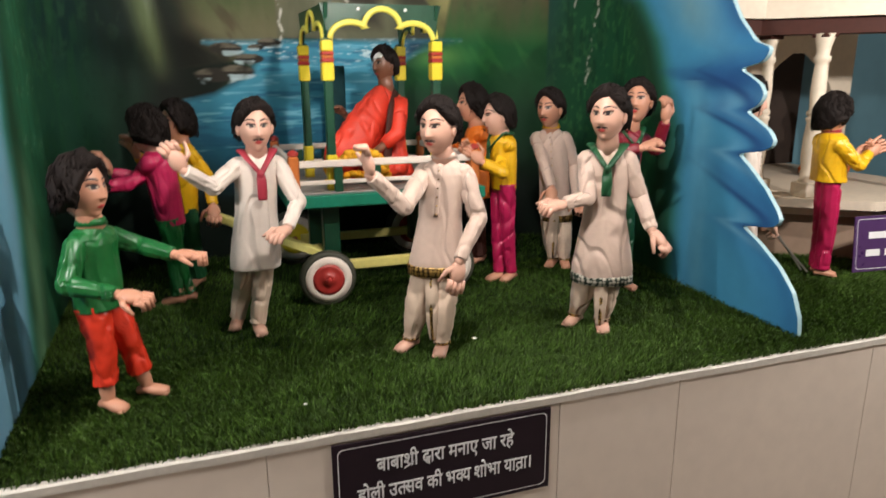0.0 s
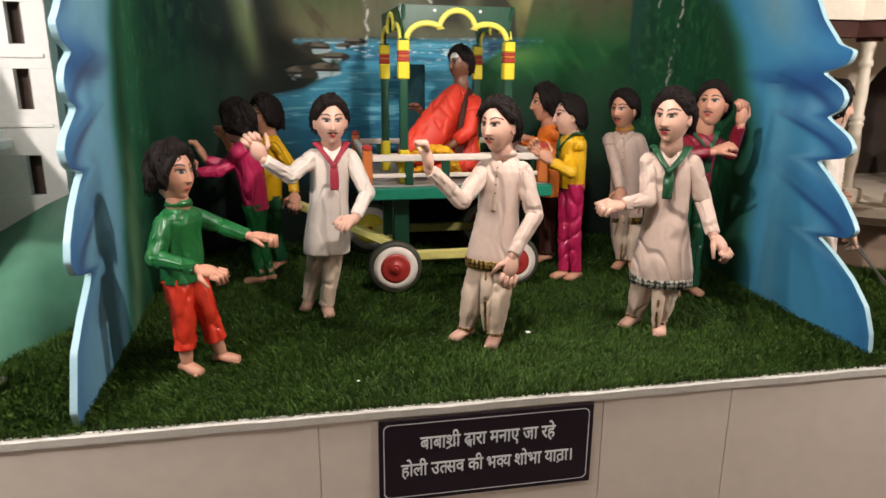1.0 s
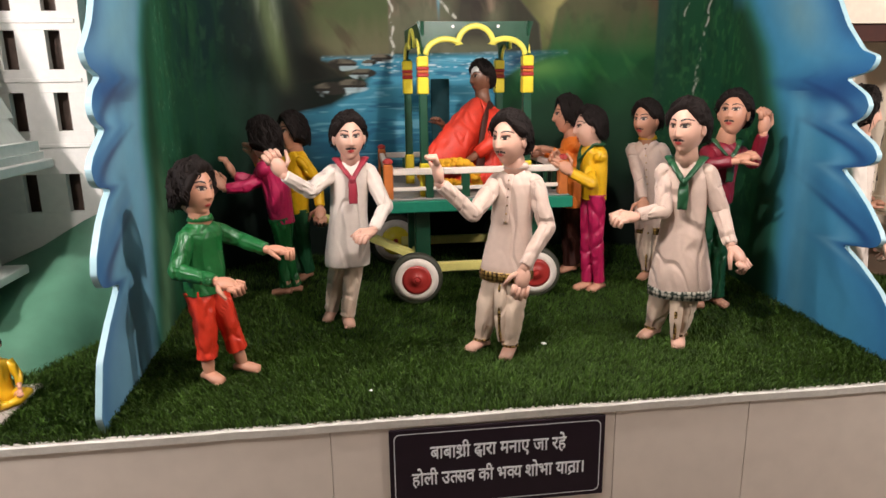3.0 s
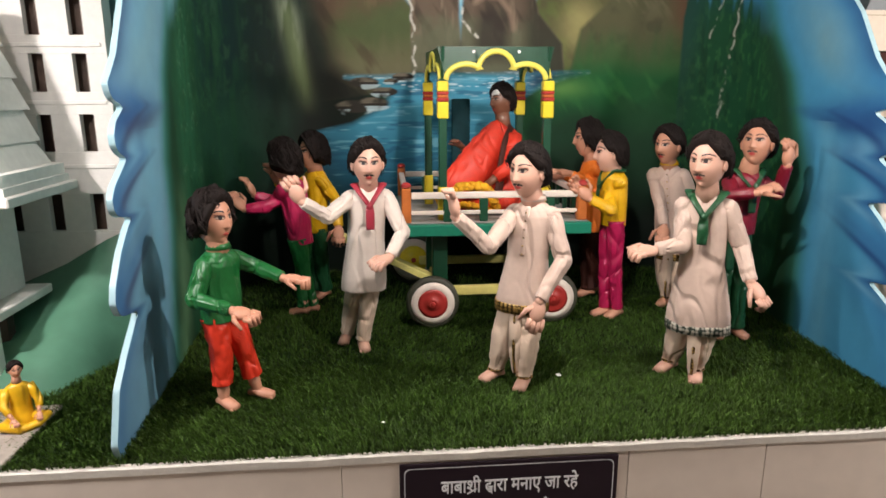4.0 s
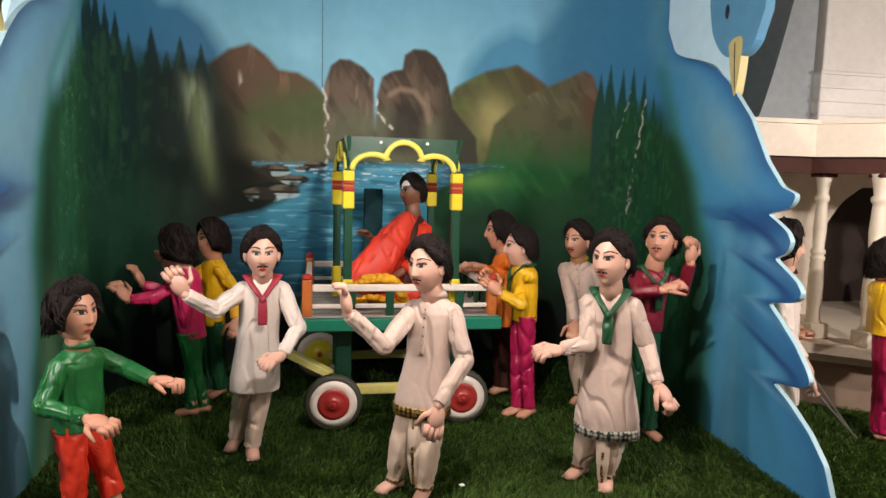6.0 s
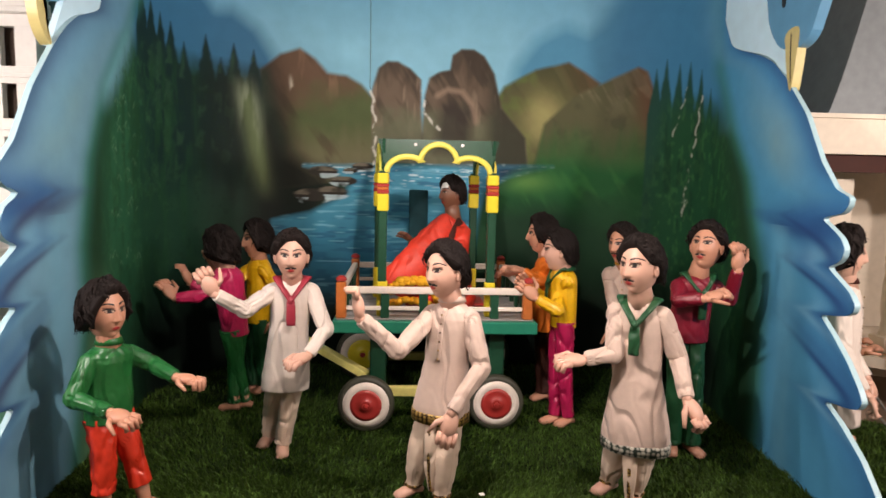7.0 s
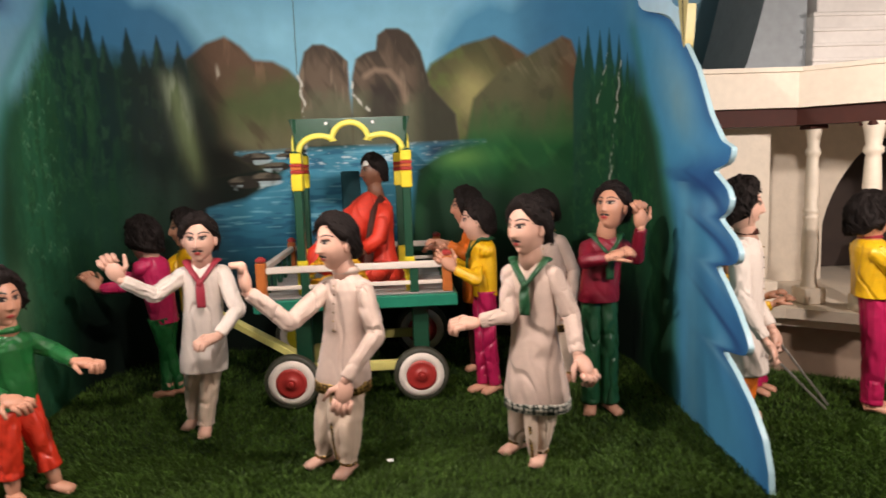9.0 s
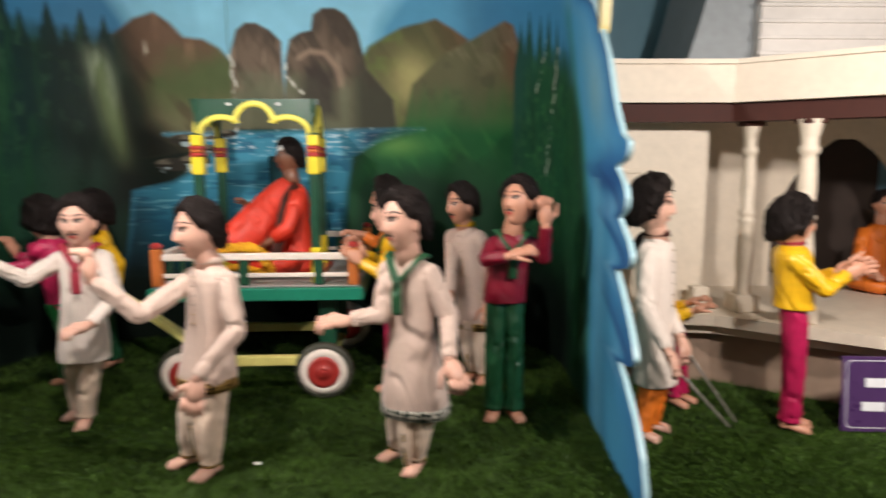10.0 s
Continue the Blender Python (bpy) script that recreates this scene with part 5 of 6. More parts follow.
def seated(name, label, at, turn, k, robe, wrap, skin, shawl=None, group="seated figures", arm=None):
    """A cross-legged display figure as one mesh, on the level at[2]."""
    sh = Shell()
    side, front = axes(turn)
    o = Vector(at)
    sh.loft([(o.x, o.y, o.z + z * k, a * k, b * k) for z, a, b in ((0.0, 0.12, 0.09), (0.03, 0.125, 0.095), (0.07, 0.10, 0.08), (0.12, 0.085, 0.066), (0.2, 0.08, 0.06), (0.28, 0.088, 0.062), (0.325, 0.08, 0.05), (0.35, 0.04, 0.034))], robe, side, front, 28, 0.05, 3)
    for e in (-1, 1):
        sh.tube([o + side * (0.05 * e * k) + UP * 0.05 * k, o + side * (0.14 * e * k) + front * 0.09 * k + UP * 0.05 * k, o + side * (0.06 * e * k) + front * 0.16 * k + UP * 0.035 * k, o - side * (0.03 * e * k) + front * 0.17 * k + UP * 0.03 * k], [0.06 * k, 0.052 * k, 0.045 * k, 0.03 * k], wrap, 14, 0.8, UP, 0.12, e)
        sho = o + side * (0.075 * e * k) + UP * 0.315 * k
        elb = o + side * (0.12 * e * k) + front * 0.05 * k + UP * 0.19 * k
        wri = o + side * (0.09 * e * k) + front * 0.15 * k + UP * (0.12 if e > 0 or not arm else 0.26) * k
        sh.tube([sho, sho + (elb - sho) * 0.5, elb, elb + (wri - elb) * 0.6], [0.036 * k, 0.036 * k, 0.032 * k, 0.026 * k], robe, 12, 1.0, UP, 0.15, e)
        sh.tube([elb + (wri - elb) * 0.5, wri], [0.018 * k, 0.014 * k], skin, 10)
        grip(sh, wri, (wri - elb), skin, k, 0.5)
    c = o + UP * 0.455 * k + front * 0.012 * k
    sh.tube([o + UP * 0.33 * k, c - UP * 0.03 * k], [0.036 * k, 0.028 * k], skin, 12, 1.0, Vector((0, 1, 0)))
    head(sh, c, turn, k, skin, 0, False, 1.0, False, "paper" if arm else None)
    if arm:
        sh.tube([o + UP * 0.34 * k, o + UP * 0.27 * k + front * 0.06 * k, o + UP * 0.18 * k + front * 0.15 * k, o + UP * 0.10 * k + front * 0.24 * k, o + UP * 0.06 * k + front * 0.27 * k], [0.06 * k, 0.085 * k, 0.09 * k, 0.085 * k, 0.05 * k], robe, 20, 0.75, side, 0.15, 5, 4)
    if shawl:
        sh.tube([o + side * 0.055 * k + UP * 0.35 * k, o + side * 0.088 * k + UP * 0.29 * k + front * 0.05 * k, o + side * 0.10 * k + UP * 0.18 * k + front * 0.08 * k, o + side * 0.115 * k + UP * 0.06 * k + front * 0.11 * k], [0.018 * k, 0.022 * k, 0.023 * k, 0.02 * k], shawl, 12, 0.35, side, 0.1, 2, 4) if arm else sh.tube([o + side * 0.06 * k + UP * 0.345 * k - front * 0.02 * k, o + side * 0.045 * k + UP * 0.34 * k + front * 0.05 * k, o + side * 0.01 * k + UP * 0.22 * k + front * 0.075 * k, o - side * 0.03 * k + UP * 0.10 * k + front * 0.09 * k], [0.02 * k, 0.022 * k, 0.022 * k, 0.02 * k], shawl, 10, 0.4, side)
    return sh.place(name, label, "figure", group)


seated("seated_figure", "brown figure in scarlet robe seated on the cart", (0.19, 1.24, 1.169), -64, 0.98, "scarlet", "scarlet", "skin_dark", "beam", "seated figures", True)
seated("seated_doll", "small seated doll in yellow wrap on stone slab", (-1.318, 0.22, 0.768), 40, 0.35, "yellow", "yellow", "skin", None)
seated("seated_figure", "seated figure in orange robe inside the temple arch", (2.66, 1.36, 1.045), -10, 0.8, "orange", "orange", "skin", None)

# ---- the processional cart ----
cart = thing("cart", "green and yellow processional cart with canopy and railings", "cart", (0, 0, 0))
X0, X1, Y0, Y1, DK = -0.262, 0.482, 0.905, 1.66, 1.162
part("deck", box(X0, X1, Y0, Y1, DK - 0.045, DK, 0.004), M["cart_green"], cart, "bright green deck frame")
for i in range(9):
    a = Y0 + 0.02 + i * 0.08
    part("deck_board", box(X0 + 0.012, X1 - 0.012, a, a + 0.074, DK + 0.0005, DK + 0.006, 0.002), M["grey_boards"], cart)
R0, R1, S0, S1 = X0 + 0.03, X1 - 0.035, Y0 + 0.035, Y1 - 0.03
for x in (R0, R1):
    for y in (S0, S1):
        p = part("corner_post", box(x - 0.018, x + 0.018, y - 0.018, y + 0.018, DK + 0.006, DK + 0.138, 0.004), M["cart_orange"], cart)
        part("cap", lathe([(0.012, DK + 0.138), (0.020, DK + 0.143), (0.019, DK + 0.152), (0.008, DK + 0.160)], 12), M["cart_red"], p).matrix_basis = Matrix.Translation((x, y, 0))
RZ = DK + 0.108
part("rail", box(R0 + 0.018, R1 - 0.018, S0 - 0.014, S0 + 0.012, RZ - 0.012, RZ + 0.013, 0.004), M["rail_white"], cart, "white top rail")
part("rail", box(R0 + 0.018, R1 - 0.018, S1 - 0.012, S1 + 0.012, RZ - 0.012, RZ + 0.013, 0.004), M["rail_white"], cart)
part("rail", box(R0 - 0.012, R0 + 0.012, S0 + 0.018, S1 - 0.018, RZ - 0.012, RZ + 0.013, 0.004), M["rail_white"], cart)
part("rail", box(R1 - 0.012, R1 + 0.012, S0 + 0.018, S1 - 0.018, RZ - 0.012, RZ + 0.013, 0.004), M["rail_white"], cart)
part("lower_rail", box(R0 + 0.018, R1 - 0.018, S0 - 0.006, S0 + 0.006, DK + 0.035, DK + 0.050, 0.002), M["rail_white"], cart)
part("lower_rail", box(R0 + 0.018, R1 - 0.018, S1 - 0.006, S1 + 0.006, DK + 0.035, DK + 0.050, 0.002), M["rail_white"], cart)
for x in (-0.075, 0.065, 0.325):
    part("baluster", box(x - 0.016, x + 0.016, S0 - 0.007, S0 + 0.013, DK + 0.006, RZ - 0.012, 0.003), M["post_green"], cart)
for i in range(5):
    y = S0 + 0.12 * (i + 1)
    for x in (R0, R1):
        part("baluster", box(x - 0.008, x + 0.008, y - 0.012, y + 0.012, DK + 0.006, RZ - 0.012, 0.003), M["post_green"], cart)
for i in range(5):
    x = R0 + 0.11 * (i + 1)
    part("baluster", box(x - 0.012, x + 0.012, S1 - 0.008, S1 + 0.008, DK + 0.006, RZ - 0.012, 0.003), M["post_green"], cart)
POSTS = ((-0.088, 0.99), (0.312, 0.99), (-0.118, 1.37), (0.282, 1.37))
for x, y in POSTS:
    p = part("canopy_post", box(x - 0.0155, x + 0.0155, y - 0.0155, y + 0.0155, DK + 0.006, 1.70, 0.003), M["post_green"], cart, "green post with yellow and red bands")
    part("foot_band", box(x - 0.019, x + 0.019, y - 0.019, y + 0.019, DK + 0.006, DK + 0.135, 0.004), M["cart_yellow"], p)
    part("yellow_band", box(x - 0.021, x + 0.021, y - 0.021, y + 0.021, 1.555, 1.617, 0.004), M["cart_yellow"], p)
    part("red_band", box(x - 0.022, x + 0.022, y - 0.022, y + 0.022, 1.6175, 1.631, 0.003), M["cart_red"], p)
    part("orange_band", box(x - 0.0205, x + 0.0205, y - 0.0205, y + 0.0205, 1.6315, 1.642, 0.003), M["cart_orange"], p)
    part("red_band", box(x - 0.022, x + 0.022, y - 0.022, y + 0.022, 1.6425, 1.654, 0.003), M["cart_red"], p)
    part("yellow_band", box(x - 0.021, x + 0.021, y - 0.021, y + 0.021, 1.6545, 1.692, 0.004), M["cart_yellow"], p)


def arch_curve(half):
    """A three-lobed arch from the left springing to the right one: (u, height above the springing)."""
    pts = []
    for c, r, h, rise, a0, a1 in ((-0.60 * half, 0.40 * half, 0.0, 0.058, 180, 42), (0.0, 0.36 * half, 0.036, 0.068, 178, 2), (0.60 * half, 0.40 * half, 0.0, 0.058, 138, 0)):
        for i in range(13):
            a = radians(a0 + (a1 - a0) * i / 12)
            pts.append((c + r * math.cos(a), h + rise * math.sin(a)))
    return pts


def arch_board(p, q, spring, top):
    """A green board between two posts with a three-lobed opening, edged in yellow."""
    p, q = Vector((*p, 0)), Vector((*q, 0))
    half = (q - p).length / 2
    mid, u = (p + q) / 2, (q - p).normalized()
    v = Vector((-u.y, u.x, 0))
    curve = arch_curve(half - 0.012)
    m = Matrix.Translation(mid) @ Matrix(((u.x, v.x, 0, 0), (u.y, v.y, 0, 0), (0, 0, 1, 0), (0, 0, 0, 1)))
    bm = bmesh.new()
    n = len(curve)
    for side in (-0.006, 0.006):
        low = [bm.verts.new((a, side, spring + h)) for a, h in curve]
        high = [bm.verts.new(((half + 0.02) * (-1 + 2 * i / (n - 1)), side, top)) for i in range(n)]
        for i in range(n - 1):
            bm.faces.new((low[i], low[i + 1], high[i + 1], high[i]))
    bm.verts.ensure_lookup_table()
    for i in range(n - 1):
        for a in (0, n):
            bm.faces.new((bm.verts[a + i], bm.verts[a + i + 1], bm.verts[2 * n + a + i + 1], bm.verts[2 * n + a + i]))
    for a in (0, n - 1):
        bm.faces.new((bm.verts[a], bm.verts[n + a], bm.verts[3 * n + a], bm.verts[2 * n + a]))
    bm.transform(m)
    board = part("arch_board", bm, M["post_green"], cart, "dark green arch board with yellow moulding")
    sh = Shell()
    sh.tube([m @ Vector((a, -0.010, spring + h)) for a, h in curve], [0.0105] * n, "lemon", 10, 0.6, v)
    rim = mesh_object("moulding", sh.v, sh.f, [M["lemon"]], None, board, "", True)
    return board, m


board, place = arch_board(POSTS[0], POSTS[1], 1.695, 1.815)
for a in (-0.085, 0.085):
    part("stud", lathe([(0.006, -0.012), (0.005, -0.006)], 10, "y"), M["paper"], board).matrix_basis = place @ Matrix.Translation((a, 0, 1.797))
arch_board(POSTS[2], POSTS[0], 1.695, 1.815)
arch_board(POSTS[1], POSTS[3], 1.695, 1.815)


def cart_wheel(x, y, z, r, disc, hub):
    tyre = part("wheel", lathe([(r * 0.70, -0.016), (r * 0.86, -0.022), (r * 0.96, -0.018), (r, -0.007), (r, 0.007), (r * 0.96, 0.018), (r * 0.86, 0.022), (r * 0.7, 0.016)], 40, "y"), M["tyre"], cart, "dark tyre with white and red disc", True)
    tyre.matrix_basis = Matrix.Translation((x, y, z))
    part("white_ring", lathe([(r * 0.80, -0.014), (r * 0.82, -0.024), (r * 0.56, -0.026), (r * 0.5, -0.02)], 40, "y"), M[disc], tyre, "", True)
    part("red_disc", lathe([(r * 0.56, -0.02), (r * 0.55, -0.028), (r * 0.42, -0.030), (r * 0.22, -0.026), (r * 0.2, -0.033), (r * 0.08, -0.034), (r * 0.07, -0.03)], 32, "y"), M[hub], tyre, "", True)
    part("axle_nut", lathe([(r * 0.10, -0.03), (r * 0.09, -0.040), (r * 0.04, -0.042)], 10, "y"), M["cart_red"], tyre)
    return tyre


cart_wheel(-0.137, 0.905, 0.860, 0.103, "rail_white", "cart_red")
cart_wheel(0.338, 0.925, 0.860, 0.103, "rail_white", "cart_red")
cart_wheel(-0.185, 1.50, 0.885, 0.122, "rail_white", "cart_yellow")
cart_wheel(0.36, 1.52, 0.885, 0.122, "rail_white", "cart_red")
part("side_beam", box(-0.13, 0.33, 0.95, 0.98, 0.868, 0.905, 0.004), M["pale_yellow"], cart, "pale yellow chassis beam")
part("side_beam", box(-0.16, 0.35, 1.44, 1.47, 0.868, 0.905, 0.004), M["pale_yellow"], cart)
for x in (-0.10, 0.345):
    part("leg", box(x - 0.03, x + 0.03, 0.985, 1.04, 0.86, DK - 0.046, 0.004), M["post_green"], cart)
    part("leg", box(x - 0.03, x + 0.03, 1.38, 1.43, 0.86, DK - 0.046, 0.004), M["post_green"], cart)
    part("axle", box(x - 0.016, x + 0.016, 0.93, 1.50, 0.845, 0.875, 0.004), M["pale_yellow"], cart)
part("drawbar", bar((-0.13, 1.03, 0.92), (-0.545, 1.36, 1.048), 0.035, 0.03), M["pale_yellow"], cart, "pale yellow drawbar")
# a board in place of shade on the backdrop; the flowers on the deck
plinth_and_shade = thing("plinth_and_shade", "red plinth and dark teal board standing in for wall shade", "seat")
part("shade_board", box(0.012, 0.100, 1.644, 1.658, DK + 0.0005, 1.622, 0.005), M["back_shade"], plinth_and_shade)
part("seat_plinth", box(0.0, 0.32, 1.16, 1.40, DK + 0.0065, DK + 0.02, 0.005), M["cart_red"], plinth_and_shade)


def garland(pts, r, count, seed, label):
    rng = random.Random(seed)
    sh = Shell()
    pts = [Vector(p) for p in pts]
    for i in range(count):
        t = i / (count - 1) * (len(pts) - 1)
        a = min(int(t), len(pts) - 2)
        p = pts[a] + (pts[a + 1] - pts[a]) * (t - a) + Vector((rng.uniform(-r, r), rng.uniform(-r, r), rng.uniform(-r, r) * 0.5)) * 0.6
        k = r * rng.uniform(0.7, 1.1)
        sh.ball(p, Vector((k, 0, 0)), Vector((0, k, 0)), Vector((0, 0, k * 0.8)), "garland", 8, 6, 0.003, 160)
    return sh.place("garland", label, "garland")


garland([(-0.09, 1.05, DK + 0.03), (0.0, 1.06, DK + 0.05), (0.06, 1.08, DK + 0.04), (0.10, 1.05, DK + 0.03)], 0.016, 46, 3, "yellow marigold garland lying on the cart deck")
garland([(-0.09, 1.03, DK + 0.07), (-0.02, 1.035, DK + 0.125), (0.05, 1.04, DK + 0.13), (0.11, 1.05, DK + 0.10), (0.13, 1.06, DK + 0.04)], 0.019, 70, 4, "yellow marigold garland across the seated figure's feet")

# ---- the sign on the stage front ----
def glyphs(text, size):
    """The built-in font's letters as a mesh, and its extent in x."""
    cu = bpy.data.curves.new("lettering", "FONT")
    cu.body, cu.size, cu.extrude = text, size, 0.0006
    tmp = new("lettering", cu)
    bpy.context.view_layer.update()
    me = bpy.data.meshes.new_from_object(tmp.evaluated_get(bpy.context.evaluated_depsgraph_get()))
    bpy.data.objects.remove(tmp)
    bpy.data.curves.remove(cu)
    xs = [v.co.x for v in me.vertices]
    return me, min(xs), max(xs)


def lettering(words, size, at, mat, parent, width):
    """A line of words; a word is a list of runs (letters, share cut off at the right, a joined mark or None)."""
    line, x = bmesh.new(), 0.0

    def lay(me, dx, dy=0.0, k=1.0):
        me.transform(Matrix.Translation((dx, dy, 0)) @ Matrix.Diagonal((k, k, 1, 1)))
        line.from_mesh(me)

    for word in words:
        for text, cut, mark in word:
            me, a, b = glyphs(text, size)
            if cut:
                bm = bmesh.new()
                bm.from_mesh(me)
                b -= (b - a) * cut
                bmesh.ops.bisect_plane(bm, geom=bm.verts[:] + bm.edges[:] + bm.faces[:], plane_co=(b, 0, 0), plane_no=(1, 0, 0), clear_outer=True)
                bm.to_mesh(me)
                bm.free()
            lay(me, x - a)
            if mark:
                kind, before, upto = mark
                c = glyphs(before, size)[2] - a if before else 0.0
                d = glyphs(upto, size)[2] - a
                if kind == "slash":
                    bm = bmesh.new()
                    p, q, t = Vector((x + c + 0.05 * (d - c), -0.07 * size, 0)), Vector((x + d - 0.08 * (d - c), 0.17 * size, 0)), 0.04 * size
                    bm.faces.new([bm.verts.new(v) for v in (p + Vector((0, -t, 0.0006)), q + Vector((0, -t, 0.0006)), q + Vector((0, t, 0.0006)), p + Vector((0, t, 0.0006)))])
                    extra = bpy.data.meshes.new("stroke")
                    bm.to_mesh(extra)
                    bm.free()
                    lay(extra, 0.0)
                else:
                    sub, e, f = glyphs(kind, size)
                    lay(sub, x + d - 0.62 * (f - e) - e * 0.62, -0.11 * size, 0.62)
            x += b - a
        x += 0.26 * size
    me = bpy.data.meshes.new("lettering")
    line.to_mesh(me)
    line.free()
    xs = [v.co.x for v in me.vertices]
    k = width / (max(xs) - min(xs))
    me.transform(Matrix.Diagonal((k, 1, 1, 1)) @ Matrix.Translation((-(max(xs) + min(xs)) / 2, 0, 0)))
    bm = bmesh.new()
    for i, (dx, dy) in enumerate(((0, 0), (0.0007, 0.0003), (-0.0007, -0.0003), (0.0003, 0.0007), (-0.0003, -0.0007))):
        me.transform(Matrix.Translation((dx, dy, 0.0002 * i)))
        bm.from_mesh(me)
        me.transform(Matrix.Translation((-dx, -dy, -0.0002 * i)))
    bm.to_mesh(me)
    bm.free()
    me.materials.append(mat)
    ob = new("lettering", me)
    ob.parent = parent
    ob.matrix_basis = pose(*at, 90, 0, 0)
    return ob


def framed_board(w, h, parent, mat, inset=0.012, line=0.0022):
    part("board", box(-w / 2, w / 2, -0.006, 0.0, -h / 2, h / 2, 0.0015), mat, parent, "dark board")
    r, pts = 0.016, []
    for cx, cz, a0 in ((1, 1, 0), (-1, 1, 90), (-1, -1, 180), (1, -1, 270)):
        for i in range(7):
            a = radians(a0 + 15 * i)
            pts.append((cx * (w / 2 - inset - r) + r * math.cos(a), cz * (h / 2 - inset - r) + r * math.sin(a)))
    bm = bmesh.new()
    rings = []
    for k in (0, 1):
        ring = []
        for x, z in pts:
            ring.append(bm.verts.new((x - k * line * (1 if x > 0 else -1), -0.0068, z - k * line * (1 if z > 0 else -1))))
        rings.append(ring)
    for i in range(len(pts)):
        j = (i + 1) % len(pts)
        bm.faces.new((rings[0][i], rings[0][j], rings[1][j], rings[1][i]))
    part("border_line", bm, M["sign_white"], parent, "thin white rounded border")


sign = thing("sign", "dark plum sign board with white lettering on the stage front", "sign", (0, -0.0015, 0.6005))
framed_board(0.58, 0.236, sign, M["sign"])
lettering([[("बाबाशी", 0, ("slash", "बाबा", "बाबाश"))], [("दारा", 0, ("व", "", "द"))], [("मनाए", 0, None)], [("जा", 0, None)], [("रहे", 0, None)]], 0.054, (0.0, -0.0066, 0.030), M["sign_white"], sign, 0.365)
lettering([[("होली", 0, None)], [("उ", 0, None), ("त", 0.24, None), ("सव", 0, None)], [("की", 0, None)], [("भ", 0, None), ("व", 0.24, None), ("य", 0, None)], [("शोभा", 0, None)], [("याता।", 0, ("slash", "या", "यात"))]],
          0.054, (0.0, -0.0066, -0.045), M["sign_white"], sign, 0.465)

sign2 = thing("sign", "violet sign board with white lettering leaning on the turf", "sign", (2.24, 0.52, 0.885))
sign2.matrix_basis = pose(2.24, 0.515, 0.882, -6, 0, -6)
framed_board(0.52, 0.235, sign2, M["sign_violet"])
for z, a, b in ((0.036, -0.19, -0.10), (0.036, -0.075, -0.02), (0.036, 0.005, 0.10), (0.036, 0.12, 0.18), (-0.038, -0.20, -0.13), (-0.038, -0.105, -0.03), (-0.038, -0.01, 0.03), (-0.038, 0.055, 0.20)):
    part("lettering_bar", box(a, b, -0.0075, -0.0062, z - 0.014, z + 0.014, 0), M["sign_white"], sign2)

# scraps on the turf
tagged(part("paper_scrap", box(-0.009, 0.009, -0.006, 0.006, 0, 0.003, 0.001), M["paper"], None), "small white paper scrap lying on turf", "scrap").matrix_basis = pose(0.225, 0.377, G + 0.012, 15, 8, 30)
tagged(part("paper_scrap", box(-0.006, 0.006, -0.004, 0.004, 0, 0.002, 0.0008), M["paper"], None), "small white paper scrap lying on turf", "scrap").matrix_basis = pose(-0.33, 0.12, G + 0.012, 10, 12, 70)

# ---- the white town house and the pavilion ----
house = thing("town_house", "white lattice-fronted town house model with many windows", "building")
WX = [(-1.369 - 0.144 * i, -1.321 - 0.144 * i) for i in range(7)]
WZ = [(1.165, 1.30), (1.45, 1.58), (1.657, 1.785), (1.846, 1.963), (2.02, 2.15)]
for z0, z1 in zip([0.77] + [b for _, b in WZ], [a for a, _ in WZ] + [2.19]):
    part("wall_band", box(-2.6, -1.252, 0.92, 0.95, z0, z1, 0.001), M["plaster"], house)
edges = [-1.252] + [v for a, b in WX for v in (b, a)] + [-2.6]
for z0, z1 in WZ:
    for i in range(0, len(edges) - 1, 2):
        part("pier", box(edges[i + 1], edges[i], 0.921, 0.949, z0, z1, 0), M["plaster"], house)
for z in (1.40, 1.622, 1.815, 1.99):
    part("ledge", box(-2.6, -1.268, 0.913, 0.921, z - 0.008, z + 0.006, 0.002), M["plaster"], house)
part("window_backing", box(-2.6, -1.26, 0.985, 0.995, 0.9, 2.19, 0), M["window_back"], house, "brown boards behind the windows")
part("side_wall", box(-1.259, -1.252, 0.9505, 0.99, 0.77, 2.19, 0), M["plaster"], house)
part("cornice", box(-2.6, -1.228, 0.89, 1.0, 2.1905, 2.21, 0.003), M["plaster"], house)
part("cornice", box(-2.6, -1.238, 0.90, 1.0, 2.2105, 2.24, 0.003), M["plaster"], house)
part("upper_block", box(-2.6, -1.27, 0.92, 1.05, 2.2405, 2.7, 0.003), M["plaster"], house)

bm = bmesh.new()
base_line = [(-1.75, 0.36), (-1.55, 0.34), (-1.40, 0.36), (-1.32, 0.42), (-1.26, 0.62), (-1.20, 0.80), (-1.08, 0.90)]
top_line = [(-1.75, 0.915, 0.93), (-1.62, 0.915, 0.98), (-1.48, 0.915, 1.05), (-1.40, 0.915, 1.09), (-1.33, 0.915, 1.13), (-1.26, 0.915, 1.165), (-1.08, 1.09, 1.25)]
grid = []
for (x0, y0), (x1, y1, z1) in zip(base_line, top_line):
    col = []
    for i in range(11):
        t = i / 10
        col.append(bm.verts.new((x0 + (x1 - x0) * t, y0 + (y1 - y0) * t, 0.757 + (z1 - 0.757) * t ** 0.9 + 0.01 * noise.noise((x0 * 6, t * 4, 1)))))
    grid.append(col)
for a, b in zip(grid, grid[1:]):
    for i in range(10):
        bm.faces.new((a[i], b[i], b[i + 1], a[i + 1]))
tagged(part("painted_hill", bm, M["hill"], None, "", True), "green painted hill board rising behind the turf", "hill", kind="structure")

